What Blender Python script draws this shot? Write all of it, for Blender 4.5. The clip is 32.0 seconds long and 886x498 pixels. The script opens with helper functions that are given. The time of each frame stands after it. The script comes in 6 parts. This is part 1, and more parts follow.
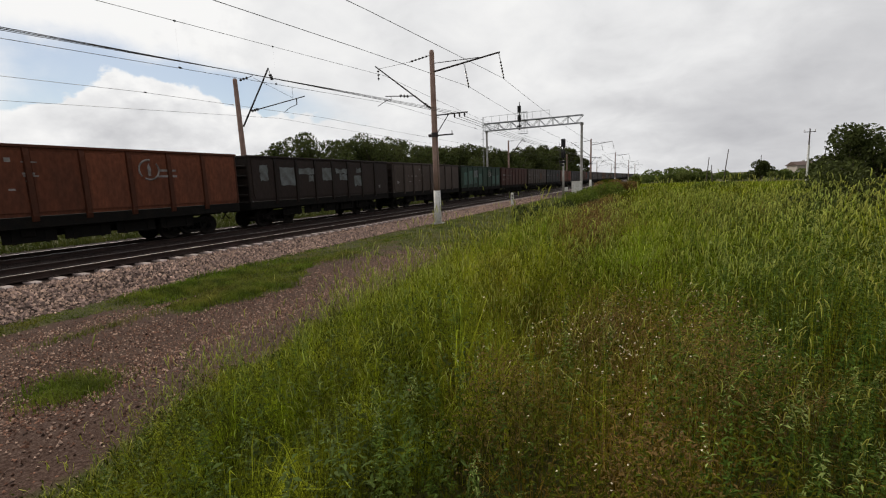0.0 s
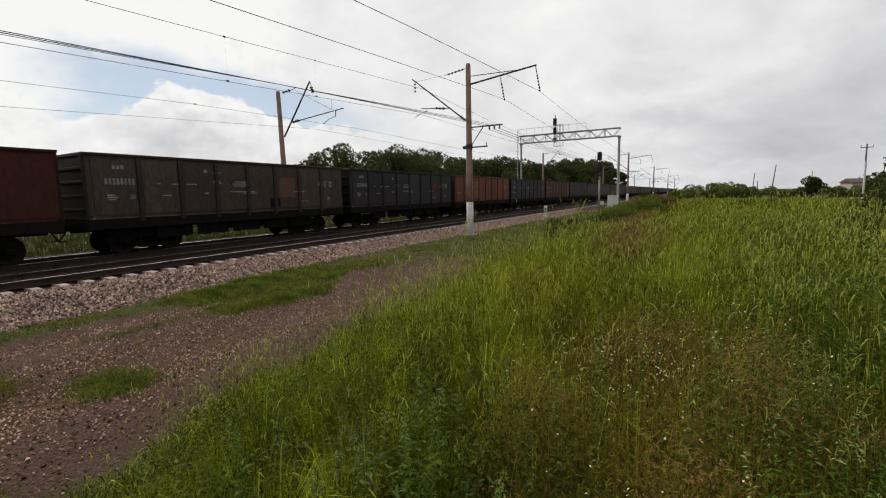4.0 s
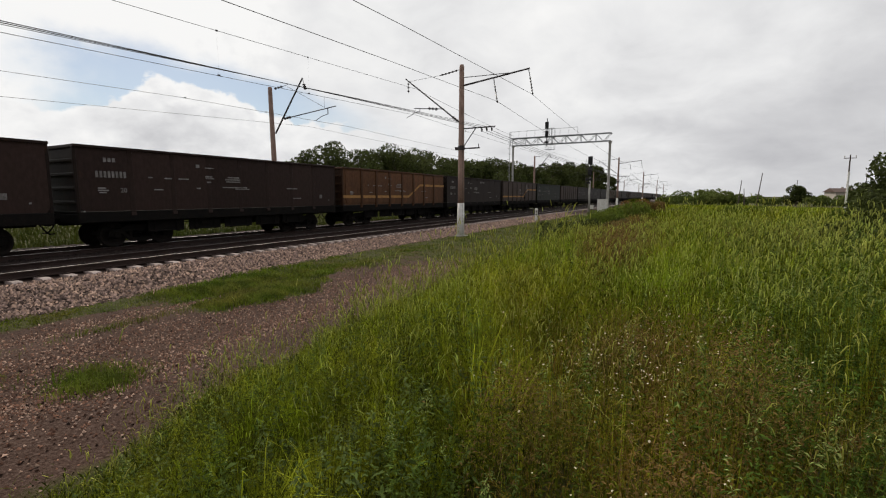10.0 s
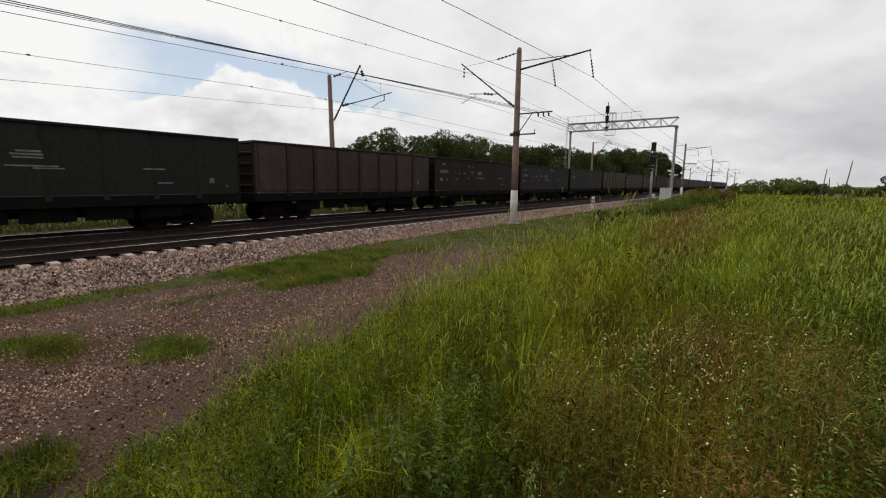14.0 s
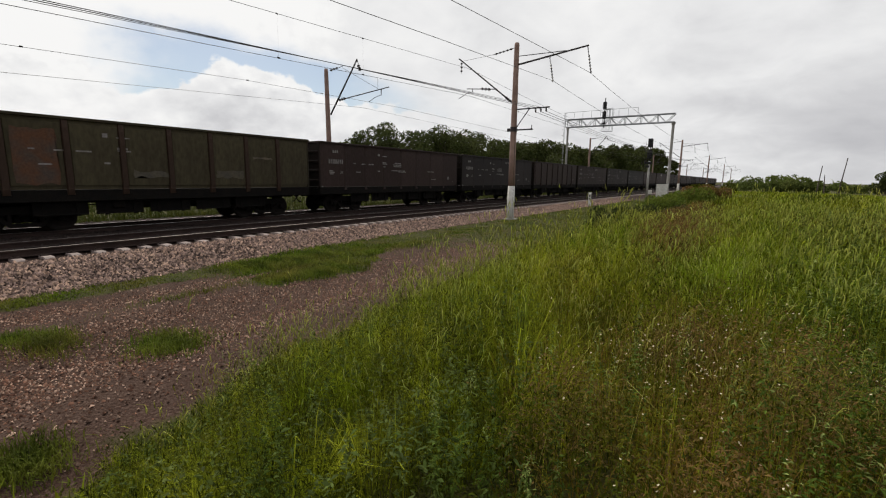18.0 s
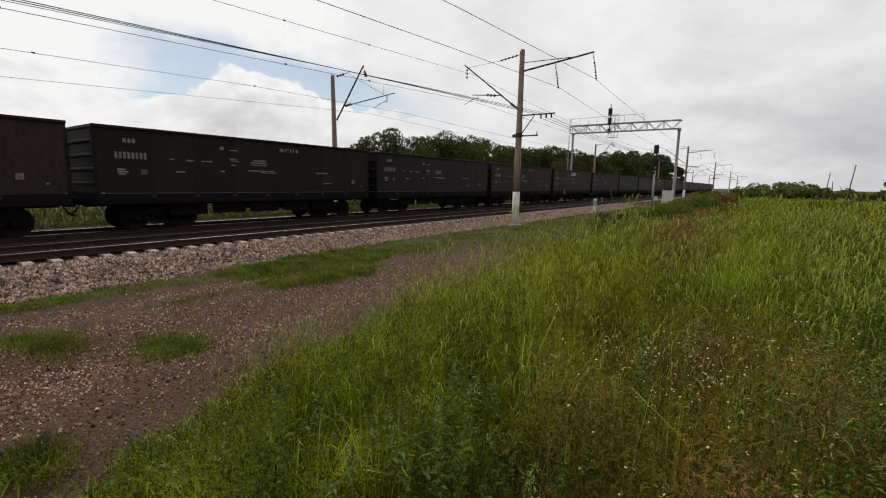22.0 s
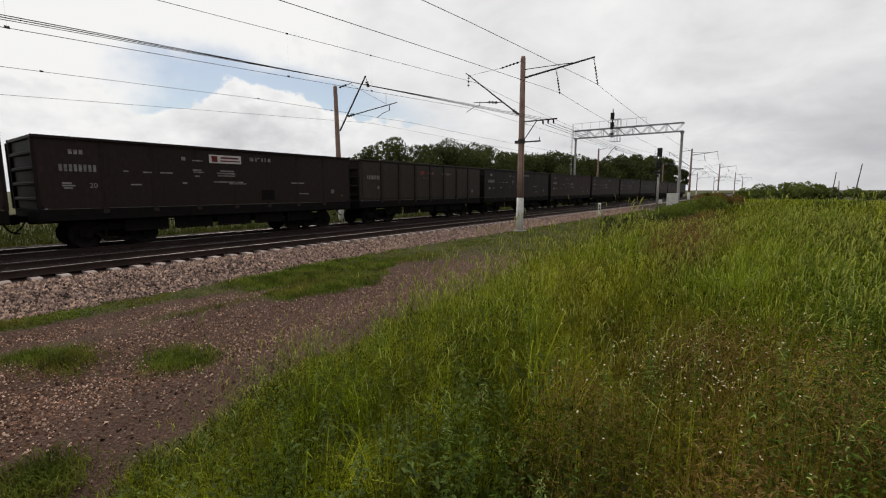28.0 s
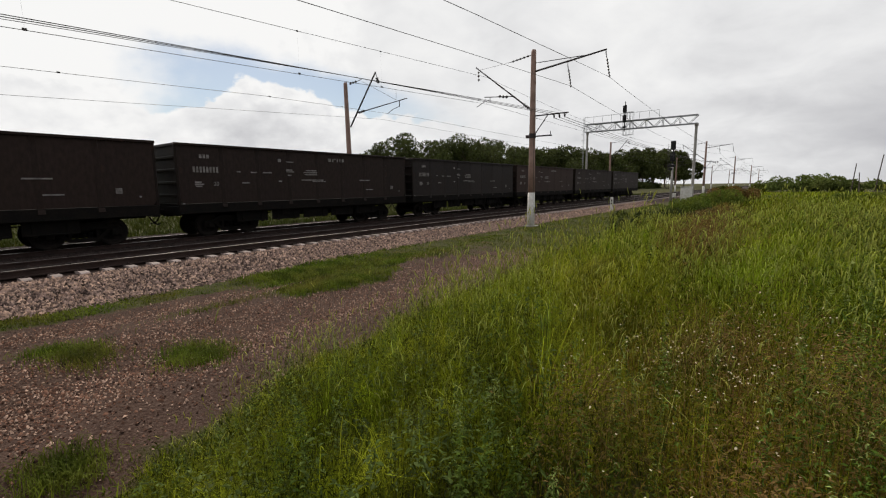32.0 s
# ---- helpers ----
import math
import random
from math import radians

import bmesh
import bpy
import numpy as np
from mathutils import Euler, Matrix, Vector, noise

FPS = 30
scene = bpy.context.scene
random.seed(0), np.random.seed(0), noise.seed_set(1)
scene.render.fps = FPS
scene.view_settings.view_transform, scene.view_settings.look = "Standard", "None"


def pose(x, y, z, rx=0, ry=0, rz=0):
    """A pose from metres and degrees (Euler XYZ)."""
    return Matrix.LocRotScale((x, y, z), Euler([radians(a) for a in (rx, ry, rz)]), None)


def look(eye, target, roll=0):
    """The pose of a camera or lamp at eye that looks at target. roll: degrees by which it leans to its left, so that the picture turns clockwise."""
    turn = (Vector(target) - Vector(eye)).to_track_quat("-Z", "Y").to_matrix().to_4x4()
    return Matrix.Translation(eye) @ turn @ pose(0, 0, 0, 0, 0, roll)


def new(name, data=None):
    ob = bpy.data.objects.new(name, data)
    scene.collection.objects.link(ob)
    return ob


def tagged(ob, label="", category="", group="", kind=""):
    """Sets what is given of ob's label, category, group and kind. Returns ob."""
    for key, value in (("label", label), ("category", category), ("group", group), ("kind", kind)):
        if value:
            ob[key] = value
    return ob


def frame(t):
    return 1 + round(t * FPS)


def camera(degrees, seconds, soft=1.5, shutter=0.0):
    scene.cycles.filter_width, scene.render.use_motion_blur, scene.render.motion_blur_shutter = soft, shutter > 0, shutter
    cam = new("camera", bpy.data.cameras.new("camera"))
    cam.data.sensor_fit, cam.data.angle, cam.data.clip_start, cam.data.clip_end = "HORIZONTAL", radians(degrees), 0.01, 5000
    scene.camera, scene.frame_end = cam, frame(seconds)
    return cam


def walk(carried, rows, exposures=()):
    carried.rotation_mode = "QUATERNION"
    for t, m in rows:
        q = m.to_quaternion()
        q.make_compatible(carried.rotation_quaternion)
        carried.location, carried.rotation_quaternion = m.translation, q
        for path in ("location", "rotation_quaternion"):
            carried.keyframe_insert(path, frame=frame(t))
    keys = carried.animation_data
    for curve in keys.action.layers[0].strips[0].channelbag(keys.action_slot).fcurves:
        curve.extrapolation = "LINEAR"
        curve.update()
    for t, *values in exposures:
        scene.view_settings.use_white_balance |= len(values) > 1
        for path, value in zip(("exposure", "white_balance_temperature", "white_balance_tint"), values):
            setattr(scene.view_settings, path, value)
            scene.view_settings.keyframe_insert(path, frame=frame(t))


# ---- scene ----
# The eye stands on a grassy bank beside a double-track main line.
# x: across the line (rails at negative x), y: along the line, z: up from the service path.
EYE = 2.5
RAIL = 0.60          # height of the rail heads
FAR_RAIL = 0.49      # the far track lies a little lower
NEAR_X, FAR_X = -15.35, -20.40
WIRE_X = -19.45      # the contact wire over the far track
cam = camera(90.0, 32.0, 1.15)
# seconds, yaw, pitch, lean to the left
PATH = [
    (0.0, 25.71, -8.46, -2.18),
    (0.5, 25.73, -7.86, -1.44),
    (1.0, 26.27, -7.66, -1.70),
    (1.5, 27.08, -7.44, -1.74),
    (2.0, 27.37, -7.50, -1.09),
    (2.5, 27.58, -7.71, -0.33),
    (3.0, 28.83, -7.71, -0.15),
    (3.5, 29.71, -7.79, -0.57),
    (4.0, 29.77, -6.90, -1.19),
    (4.5, 29.59, -6.81, -1.50),
    (6.5, 30.51, -7.58, -1.26),
    (7.0, 30.52, -7.85, -1.06),
    (7.5, 30.13, -8.51, -0.99),
    (8.0, 30.12, -7.78, -0.74),
    (8.5, 29.87, -7.49, -0.09),
    (9.0, 29.62, -7.34, -0.37),
    (9.5, 28.81, -7.37, -0.33),
    (10.0, 28.49, -6.84, 0.10),
    (10.5, 28.15, -7.42, 0.46),
    (11.0, 28.60, -8.03, 0.52),
    (11.5, 28.58, -8.50, 0.32),
    (12.0, 28.94, -8.65, 0.57),
    (12.5, 29.58, -8.51, 0.60),
    (13.0, 30.46, -8.42, 0.60),
    (13.5, 32.23, -8.70, 0.68),
    (14.0, 35.19, -8.58, 0.64),
    (14.5, 35.84, -8.63, 0.32),
    (16.5, 34.85, -8.56, 1.49),
    (17.0, 35.00, -8.91, 1.19),
    (17.5, 34.80, -8.97, 1.42),
    (18.0, 34.76, -9.17, 0.90),
    (18.5, 34.97, -8.78, 0.63),
    (19.0, 35.12, -8.46, 0.38),
    (19.5, 35.16, -7.48, 0.71),
    (20.0, 35.08, -8.00, 1.05),
    (20.5, 35.61, -8.26, 1.41),
    (21.0, 35.42, -8.54, 1.32),
    (21.5, 35.29, -8.77, 1.32),
    (22.0, 35.38, -8.48, 1.12),
    (22.5, 36.01, -7.84, 1.07),
    (23.0, 36.08, -8.04, 1.20),
    (23.5, 35.98, -7.89, 0.99),
    (24.0, 36.04, -8.03, 0.80),
    (24.5, 36.58, -8.04, 1.03),
    (25.0, 36.55, -7.70, 0.73),
    (25.5, 36.11, -8.03, 0.35),
    (27.5, 36.06, -7.43, -0.25),
    (28.0, 36.03, -7.53, -0.09),
    (28.5, 35.33, -7.85, -0.52),
    (29.0, 36.11, -7.63, -0.17),
    (29.5, 36.63, -6.59, -0.61),
    (30.0, 36.63, -6.79, -0.63),
    (30.5, 36.30, -7.41, -0.65),
    (31.0, 36.49, -7.71, -0.51),
    (31.5, 36.86, -7.70, -0.38),
    (32.0, 37.46, -8.08, -0.61),
]
walk(cam, [(t, pose(0, 0, EYE, 90 + p, 0, yaw) @ pose(0, 0, 0, 0, 0, r)) for t, yaw, p, r in PATH],
     [(0, -0.05), (14, -0.05), (25, -0.07), (28, -0.09), (29.5, -0.18), (31, -0.2), (32, -0.05)])

# ---- light ----
SUN_AZ, SUN_EL = 60.0, 40.0      # degrees left of +y, above the horizon


def build_world():
    w = bpy.data.worlds.new("overcast_sky")
    scene.world = w
    w.use_nodes = True
    nt = w.node_tree
    nt.nodes.clear()
    N, L = nt.nodes.new, nt.links.new
    out, bg = N("ShaderNodeOutputWorld"), N("ShaderNodeBackground")
    L(bg.outputs[0], out.inputs[0])
    sky = N("ShaderNodeTexSky")
    sky.sky_type, sky.sun_disc = "NISHITA", False
    sky.sun_elevation, sky.sun_rotation = radians(SUN_EL), radians(-SUN_AZ)
    sky.air_density, sky.dust_density = 1.0, 0.6
    gain = N("ShaderNodeVectorMath")
    gain.operation = "SCALE"
    gain.inputs["Scale"].default_value = SKY_GAIN
    L(sky.outputs[0], gain.inputs[0])
    tc, sep = N("ShaderNodeTexCoord"), N("ShaderNodeSeparateXYZ")
    L(tc.outputs["Generated"], sep.inputs[0])

    def math_node(op, a, b=None, clamp=False):
        n = N("ShaderNodeMath")
        n.operation, n.use_clamp = op, clamp
        for k, v in enumerate((a, b)):
            if v is None:
                continue
            if isinstance(v, (int, float)):
                n.inputs[k].default_value = v
            else:
                L(v, n.inputs[k])
        return n.outputs[0]
    # a flat cloud deck: directions are divided by their height
    up = math_node("ADD", math_node("MAXIMUM", sep.outputs[2], 0.0), 0.38)
    deck = N("ShaderNodeCombineXYZ")
    L(math_node("DIVIDE", sep.outputs[0], up), deck.inputs[0])
    L(math_node("DIVIDE", sep.outputs[1], up), deck.inputs[1])

    def noise_tex(scale, detail, rough, offset, distort=0.0):
        m = N("ShaderNodeMapping")
        m.inputs["Location"].default_value = offset
        L(deck.outputs[0], m.inputs[0])
        n = N("ShaderNodeTexNoise")
        n.inputs["Scale"].default_value, n.inputs["Detail"].default_value = scale, detail
        n.inputs["Roughness"].default_value, n.inputs["Distortion"].default_value = rough, distort
        L(m.outputs[0], n.inputs["Vector"])
        return n.outputs["Fac"]

    def ramp(fac, stops):
        r = N("ShaderNodeValToRGB")
        while len(r.color_ramp.elements) < len(stops):
            r.color_ramp.elements.new(0.5)
        for e, (pos, col) in zip(r.color_ramp.elements, stops):
            e.position, e.color = pos, (*col, 1)
        L(fac, r.inputs[0])
        return r.outputs[0]
    # bearing left of +y and height above the horizon, in degrees
    az = math_node("MULTIPLY", math_node("ARCTAN2", math_node("MULTIPLY", sep.outputs[0], -1.0), sep.outputs[1]), 57.2958)
    el = math_node("MULTIPLY", math_node("ARCSINE", sep.outputs[2]), 57.2958)
    dome = N("ShaderNodeCombineXYZ")
    L(az, dome.inputs[0])
    L(math_node("MULTIPLY", el, 1.35), dome.inputs[1])

    def dome_noise(scale, detail, rough, seed):
        n = N("ShaderNodeTexNoise")
        n.noise_dimensions = "3D"
        v = N("ShaderNodeVectorMath")
        v.operation = "ADD"
        v.inputs[1].default_value = (0, 0, seed)
        L(dome.outputs[0], v.inputs[0])
        L(v.outputs[0], n.inputs["Vector"])
        n.inputs["Scale"].default_value, n.inputs["Detail"].default_value, n.inputs["Roughness"].default_value = scale, detail, rough
        return math_node("SUBTRACT", n.outputs["Fac"], 0.5)

    def step(v, lo, hi):
        n = N("ShaderNodeMapRange")
        n.interpolation_type = "SMOOTHSTEP"
        n.inputs["From Min"].default_value, n.inputs["From Max"].default_value = lo, hi
        L(v, n.inputs["Value"])
        return n.outputs[0]
    # a long break in the deck over the fields beyond the line, sinking towards the trees
    fine = noise_tex(4.5, 6.0, 0.55, (0.3, 5.2, 1.4), 0.3)
    heaps, wisps, puffs = dome_noise(0.13, 3.0, 0.5, 4.4), dome_noise(0.10, 7.0, 0.55, 9.1), dome_noise(0.42, 6.0, 0.55, 2.7)
    sink = math_node("MULTIPLY", math_node("MAXIMUM", math_node("SUBTRACT", 61.0, az), 0.0), 0.23)
    above = math_node("SUBTRACT", math_node("ADD", el, sink), 12.5)
    floor_of_break = math_node("ADD", math_node("ADD", above, math_node("MULTIPLY", heaps, 5.0)), math_node("MULTIPLY", puffs, 3.6))
    roof_of_break = math_node("ADD", above, math_node("MULTIPLY", wisps, 7.0))
    ends = math_node("ADD", az, math_node("MULTIPLY", wisps, 16.0))
    low = math_node("MULTIPLY", step(ends, 61.0, 69.0), 4.0)
    blue = math_node("MULTIPLY", step(math_node("ADD", floor_of_break, low), -0.30, 0.40), math_node("SUBTRACT", 1.0, step(roof_of_break, 1.4, 4.2)))
    blue = math_node("MULTIPLY", blue, math_node("MULTIPLY", step(ends, 33.0, 47.0), math_node("SUBTRACT", 1.0, step(ends, 66.0, 73.0))))
    cover = math_node("SUBTRACT", 1.0, math_node("MULTIPLY", blue, 0.95))
    heap_zone = math_node("MULTIPLY", step(az, 42.0, 52.0), 0.30)
    # sunlit tops of the heap clouds below the break
    crest = math_node("MULTIPLY", math_node("MULTIPLY", step(floor_of_break, -3.0, -0.2), step(az, 44.0, 52.0)), 0.15)
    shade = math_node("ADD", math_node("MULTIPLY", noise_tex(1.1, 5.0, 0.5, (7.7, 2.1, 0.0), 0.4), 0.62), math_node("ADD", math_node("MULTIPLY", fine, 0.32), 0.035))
    # the deck is brighter towards the hidden sun
    glow = N("ShaderNodeVectorMath")
    glow.operation = "DOT_PRODUCT"
    az, el = radians(SUN_AZ), radians(SUN_EL)
    glow.inputs[1].default_value = (-math.sin(az) * math.cos(el), math.cos(az) * math.cos(el), math.sin(el))
    L(tc.outputs["Generated"], glow.inputs[0])
    shade = math_node("ADD", shade, math_node("MULTIPLY", math_node("SUBTRACT", glow.outputs["Value"], 0.60), 0.30))
    shade = math_node("ADD", math_node("ADD", shade, crest), math_node("MULTIPLY", puffs, heap_zone))
    cloud = ramp(shade, CLOUD_STOPS)
    mix = N("ShaderNodeMix")
    mix.data_type = "RGBA"
    L(cover, mix.inputs["Factor"])
    L(gain.outputs[0], mix.inputs["A"])
    L(cloud, mix.inputs["B"])
    L(mix.outputs["Result"], bg.inputs["Color"])
    bg.inputs["Strength"].default_value = 1.0


SKY_GAIN = 0.080
CLOUD_STOPS = [(0.18, (0.46, 0.46, 0.485)), (0.40, (0.66, 0.66, 0.675)), (0.54, (0.84, 0.84, 0.845)), (0.66, (0.97, 0.965, 0.955))]
build_world()
sun = new("sun", bpy.data.lights.new("sun", "SUN"))
sun.data.energy, sun.data.angle, sun.data.color = 3.0, radians(12), (1.0, 0.91, 0.77)
sun.matrix_world = look((0, 0, 60), (math.sin(radians(SUN_AZ)) * math.cos(radians(SUN_EL)) * 50, -math.cos(radians(SUN_AZ)) * math.cos(radians(SUN_EL)) * 50, 60 - math.sin(radians(SUN_EL)) * 50))
scene.view_settings.exposure = 0.0


# ---- materials ----
def material(name, base, rough=0.8, metal=0.0, second=None, scale=3.0, amount=0.5, fine=40.0, fine_amount=0.25, bump=0.0, bump_scale=60.0,
             third=None, third_scale=1.0, third_at=(0.55, 0.7), island=0.0, per_object=0.0, object_colour=False, world_space=False, translucent=0.0, specular=0.3, stretch=None):
    """Two scales of colour variation over a base, an optional patchy third colour, relief, and tints per piece."""
    m = bpy.data.materials.new(name)
    m.use_nodes = True
    nt = m.node_tree
    N, L = nt.nodes.new, nt.links.new
    bsdf = nt.nodes["Principled BSDF"]
    bsdf.inputs["Roughness"].default_value, bsdf.inputs["Metallic"].default_value = rough, metal
    bsdf.inputs["Specular IOR Level"].default_value = specular
    if world_space:
        vec = N("ShaderNodeNewGeometry").outputs["Position"]
    else:
        vec = N("ShaderNodeTexCoord").outputs["Object"]
    if stretch:
        mp = N("ShaderNodeMapping")
        mp.inputs["Scale"].default_value = stretch
        L(vec, mp.inputs[0])
        vec = mp.outputs[0]

    def noise_fac(sc, detail=4.0, rg=0.55):
        n = N("ShaderNodeTexNoise")
        n.inputs["Scale"].default_value, n.inputs["Detail"].default_value, n.inputs["Roughness"].default_value = sc, detail, rg
        L(vec, n.inputs["Vector"])
        return n.outputs["Fac"]

    def mixed(fac, a, b, kind="MIX"):
        n = N("ShaderNodeMix")
        n.data_type, n.blend_type = "RGBA", kind
        for key, v in (("A", a), ("B", b)):
            if isinstance(v, tuple):
                n.inputs[key].default_value = (*v, 1)
            else:
                L(v, n.inputs[key])
        if isinstance(fac, float):
            n.inputs["Factor"].default_value = fac
        else:
            L(fac, n.inputs["Factor"])
        return n.outputs["Result"]

    def ranged(fac, lo, hi, to_lo=0.0, to_hi=1.0):
        n = N("ShaderNodeMapRange")
        for key, v in (("From Min", lo), ("From Max", hi), ("To Min", to_lo), ("To Max", to_hi)):
            n.inputs[key].default_value = v
        L(fac, n.inputs["Value"])
        return n.outputs[0]
    col = base
    if object_colour:
        col = N("ShaderNodeObjectInfo").outputs["Color"]
    if second:
        col = mixed(ranged(noise_fac(scale), 0.38, 0.66, 0.0, amount), col, second)
    if third:
        col = mixed(ranged(noise_fac(third_scale, 5.0, 0.6), *third_at), col, third)
    if fine_amount:
        grey = ranged(noise_fac(fine, 3.0), 0.3, 0.7, 1 - fine_amount, 1 + fine_amount)
        n = N("ShaderNodeVectorMath")
        n.operation = "SCALE"
        if isinstance(col, tuple):
            n.inputs[0].default_value = col
        else:
            L(col, n.inputs[0])
        L(grey, n.inputs["Scale"])
        col = n.outputs[0]
    for amount_by, node, key in ((island, "ShaderNodeNewGeometry", "Random Per Island"), (per_object, "ShaderNodeObjectInfo", "Random")):
        if amount_by:
            n = N("ShaderNodeVectorMath")
            n.operation = "SCALE"
            L(col, n.inputs[0])
            L(ranged(N(node).outputs[key], 0.0, 1.0, 1 - amount_by, 1 + amount_by), n.inputs["Scale"])
            col = n.outputs[0]
    if isinstance(col, tuple):
        bsdf.inputs["Base Color"].default_value = (*col, 1)
    else:
        L(col, bsdf.inputs["Base Color"])
    if bump:
        b = N("ShaderNodeBump")
        b.inputs["Strength"].default_value, b.inputs["Distance"].default_value = 1.0, bump
        L(noise_fac(bump_scale, 5.0, 0.6), b.inputs["Height"])
        L(b.outputs[0], bsdf.inputs["Normal"])
    if translucent:
        tr, add = N("ShaderNodeBsdfTranslucent"), N("ShaderNodeMixShader")
        if isinstance(col, tuple):
            tr.inputs[0].default_value = (*col, 1)
        else:
            L(col, tr.inputs[0])
        add.inputs[0].default_value = translucent
        L(bsdf.outputs[0], add.inputs[1])
        L(tr.outputs[0], add.inputs[2])
        L(add.outputs[0], nt.nodes["Material Output"].inputs[0])
    return m


M = {}
M["concrete"] = material("weathered_concrete", (0.33, 0.225, 0.185), 0.9, second=(0.20, 0.125, 0.10), scale=1.6, amount=0.8, fine=30, fine_amount=0.18, bump=0.004, bump_scale=70)
M["grey_concrete"] = material("grey_concrete", (0.36, 0.35, 0.33), 0.9, second=(0.24, 0.22, 0.20), scale=2.2, amount=0.8, fine=35, fine_amount=0.2, bump=0.004)
M["whitewash"] = material("whitewash", (0.72, 0.71, 0.68), 0.85, second=(0.45, 0.42, 0.37), scale=3.0, amount=0.55, fine=25, fine_amount=0.1, bump=0.002)
M["dark_steel"] = material("dark_painted_steel", (0.035, 0.033, 0.036), 0.6, 0.3, second=(0.07, 0.045, 0.035), scale=4, amount=0.7, fine=60, fine_amount=0.25)
M["galvanised"] = material("galvanised_steel", (0.34, 0.35, 0.36), 0.55, 0.6, second=(0.24, 0.24, 0.25), scale=2, amount=0.7, fine=40, fine_amount=0.15)
M["wire"] = material("weathered_wire", (0.05, 0.048, 0.047), 0.6, 0.5, second=(0.09, 0.07, 0.06), scale=1, amount=0.5)
M["insulator"] = material("brown_glazed_insulator", (0.03, 0.026, 0.026), 0.35, second=(0.05, 0.03, 0.025), scale=8, amount=0.6)
M["rail_steel"] = material("rusty_rail_steel", (0.050, 0.032, 0.027), 0.75, 0.2, second=(0.028, 0.019, 0.017), scale=2.0, amount=0.8, fine=60, fine_amount=0.25, specular=0.2)
M["rail_head"] = material("polished_rail_head", (0.30, 0.28, 0.27), 0.42, 0.85, second=(0.16, 0.13, 0.12), scale=3, amount=0.6, fine=80, fine_amount=0.15)
M["sleeper"] = material("concrete_sleeper", (0.36, 0.30, 0.28), 0.9, second=(0.20, 0.15, 0.135), scale=3.5, amount=0.8, fine=40, fine_amount=0.25, per_object=0.18, bump=0.003)
# stone between the tracks: the shade by the train is in its colour
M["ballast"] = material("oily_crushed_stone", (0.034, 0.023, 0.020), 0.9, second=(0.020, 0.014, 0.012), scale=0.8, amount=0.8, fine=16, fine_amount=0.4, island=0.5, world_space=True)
M["stone"] = material("broken_stone", (0.178, 0.124, 0.107), 0.95, second=(0.048, 0.031, 0.026), scale=7.0, amount=0.8, fine=25, fine_amount=0.3, island=0.85, world_space=True, specular=0.1)
M["path_stone"] = material("dusty_path_stone", (0.140, 0.074, 0.051), 0.95, second=(0.047, 0.021, 0.014), scale=8.0, amount=0.8, fine=25, fine_amount=0.25, island=0.9, world_space=True, specular=0.1)
M["pale_stone"] = material("pale_broken_stone", (0.37, 0.255, 0.198), 0.95, second=(0.19, 0.122, 0.092), scale=1.6, amount=0.8, fine=25, fine_amount=0.2, island=0.45, world_space=True, specular=0.1)
M["wagon_paint"] = material("worn_wagon_paint", (0.05, 0.04, 0.035), 0.60, second=(0.026, 0.017, 0.012), scale=0.9, amount=0.6, fine=9, fine_amount=0.22, third=(0.068, 0.034, 0.020), third_scale=1.7,
                            third_at=(0.60, 0.78), object_colour=True, bump=0.004, bump_scale=5, stretch=(1, 1, 0.45), specular=0.15)
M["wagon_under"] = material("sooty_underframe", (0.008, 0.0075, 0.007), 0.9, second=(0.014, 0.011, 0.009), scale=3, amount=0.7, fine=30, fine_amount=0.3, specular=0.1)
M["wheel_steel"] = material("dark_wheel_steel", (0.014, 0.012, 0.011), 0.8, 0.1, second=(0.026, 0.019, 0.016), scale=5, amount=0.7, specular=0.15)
M["marking"] = material("dusty_stencil_paint", (0.27, 0.255, 0.245), 0.85, second=(0.09, 0.08, 0.075), scale=3.5, amount=0.8, fine=30, fine_amount=0.25, specular=0.15)
M["patch_paint"] = material("patched_paint", (0.13, 0.145, 0.145), 0.8, object_colour=True, second=(0.06, 0.055, 0.05), scale=2.2, amount=0.7, fine=14, fine_amount=0.2)
M["red_paint"] = material("faded_red_paint", (0.13, 0.016, 0.014), 0.75, second=(0.06, 0.017, 0.015), scale=2.5, amount=0.6)
M["sign_white"] = material("white_sign", (0.62, 0.60, 0.58), 0.6, second=(0.4, 0.37, 0.35), scale=3, amount=0.5)
M["stripe"] = material("faded_yellow_stripe", (0.42, 0.225, 0.070), 0.75, second=(0.24, 0.12, 0.045), scale=2.5, amount=0.6)
M["bark"] = material("rough_bark", (0.075, 0.055, 0.042), 0.95, second=(0.12, 0.10, 0.085), scale=2.5, amount=0.6, bump=0.02, bump_scale=12)
M["old_wood"] = material("silvered_pole_wood", (0.10, 0.08, 0.068), 0.9, second=(0.06, 0.046, 0.04), scale=3, amount=0.7, stretch=(1, 1, 0.1))
M["black"] = material("black_signal_paint", (0.012, 0.012, 0.013), 0.6, second=(0.03, 0.028, 0.027), scale=6, amount=0.5)
M["grass"] = material("meadow_grass", (0.158, 0.222, 0.014), 0.85, second=(0.290, 0.290, 0.024), scale=0.45, amount=0.85, third=(0.270, 0.185, 0.038), third_scale=0.40, third_at=(0.70, 0.84),
                      fine=2.3, fine_amount=0.78, island=0.45, world_space=True, translucent=0.34, specular=0.03)
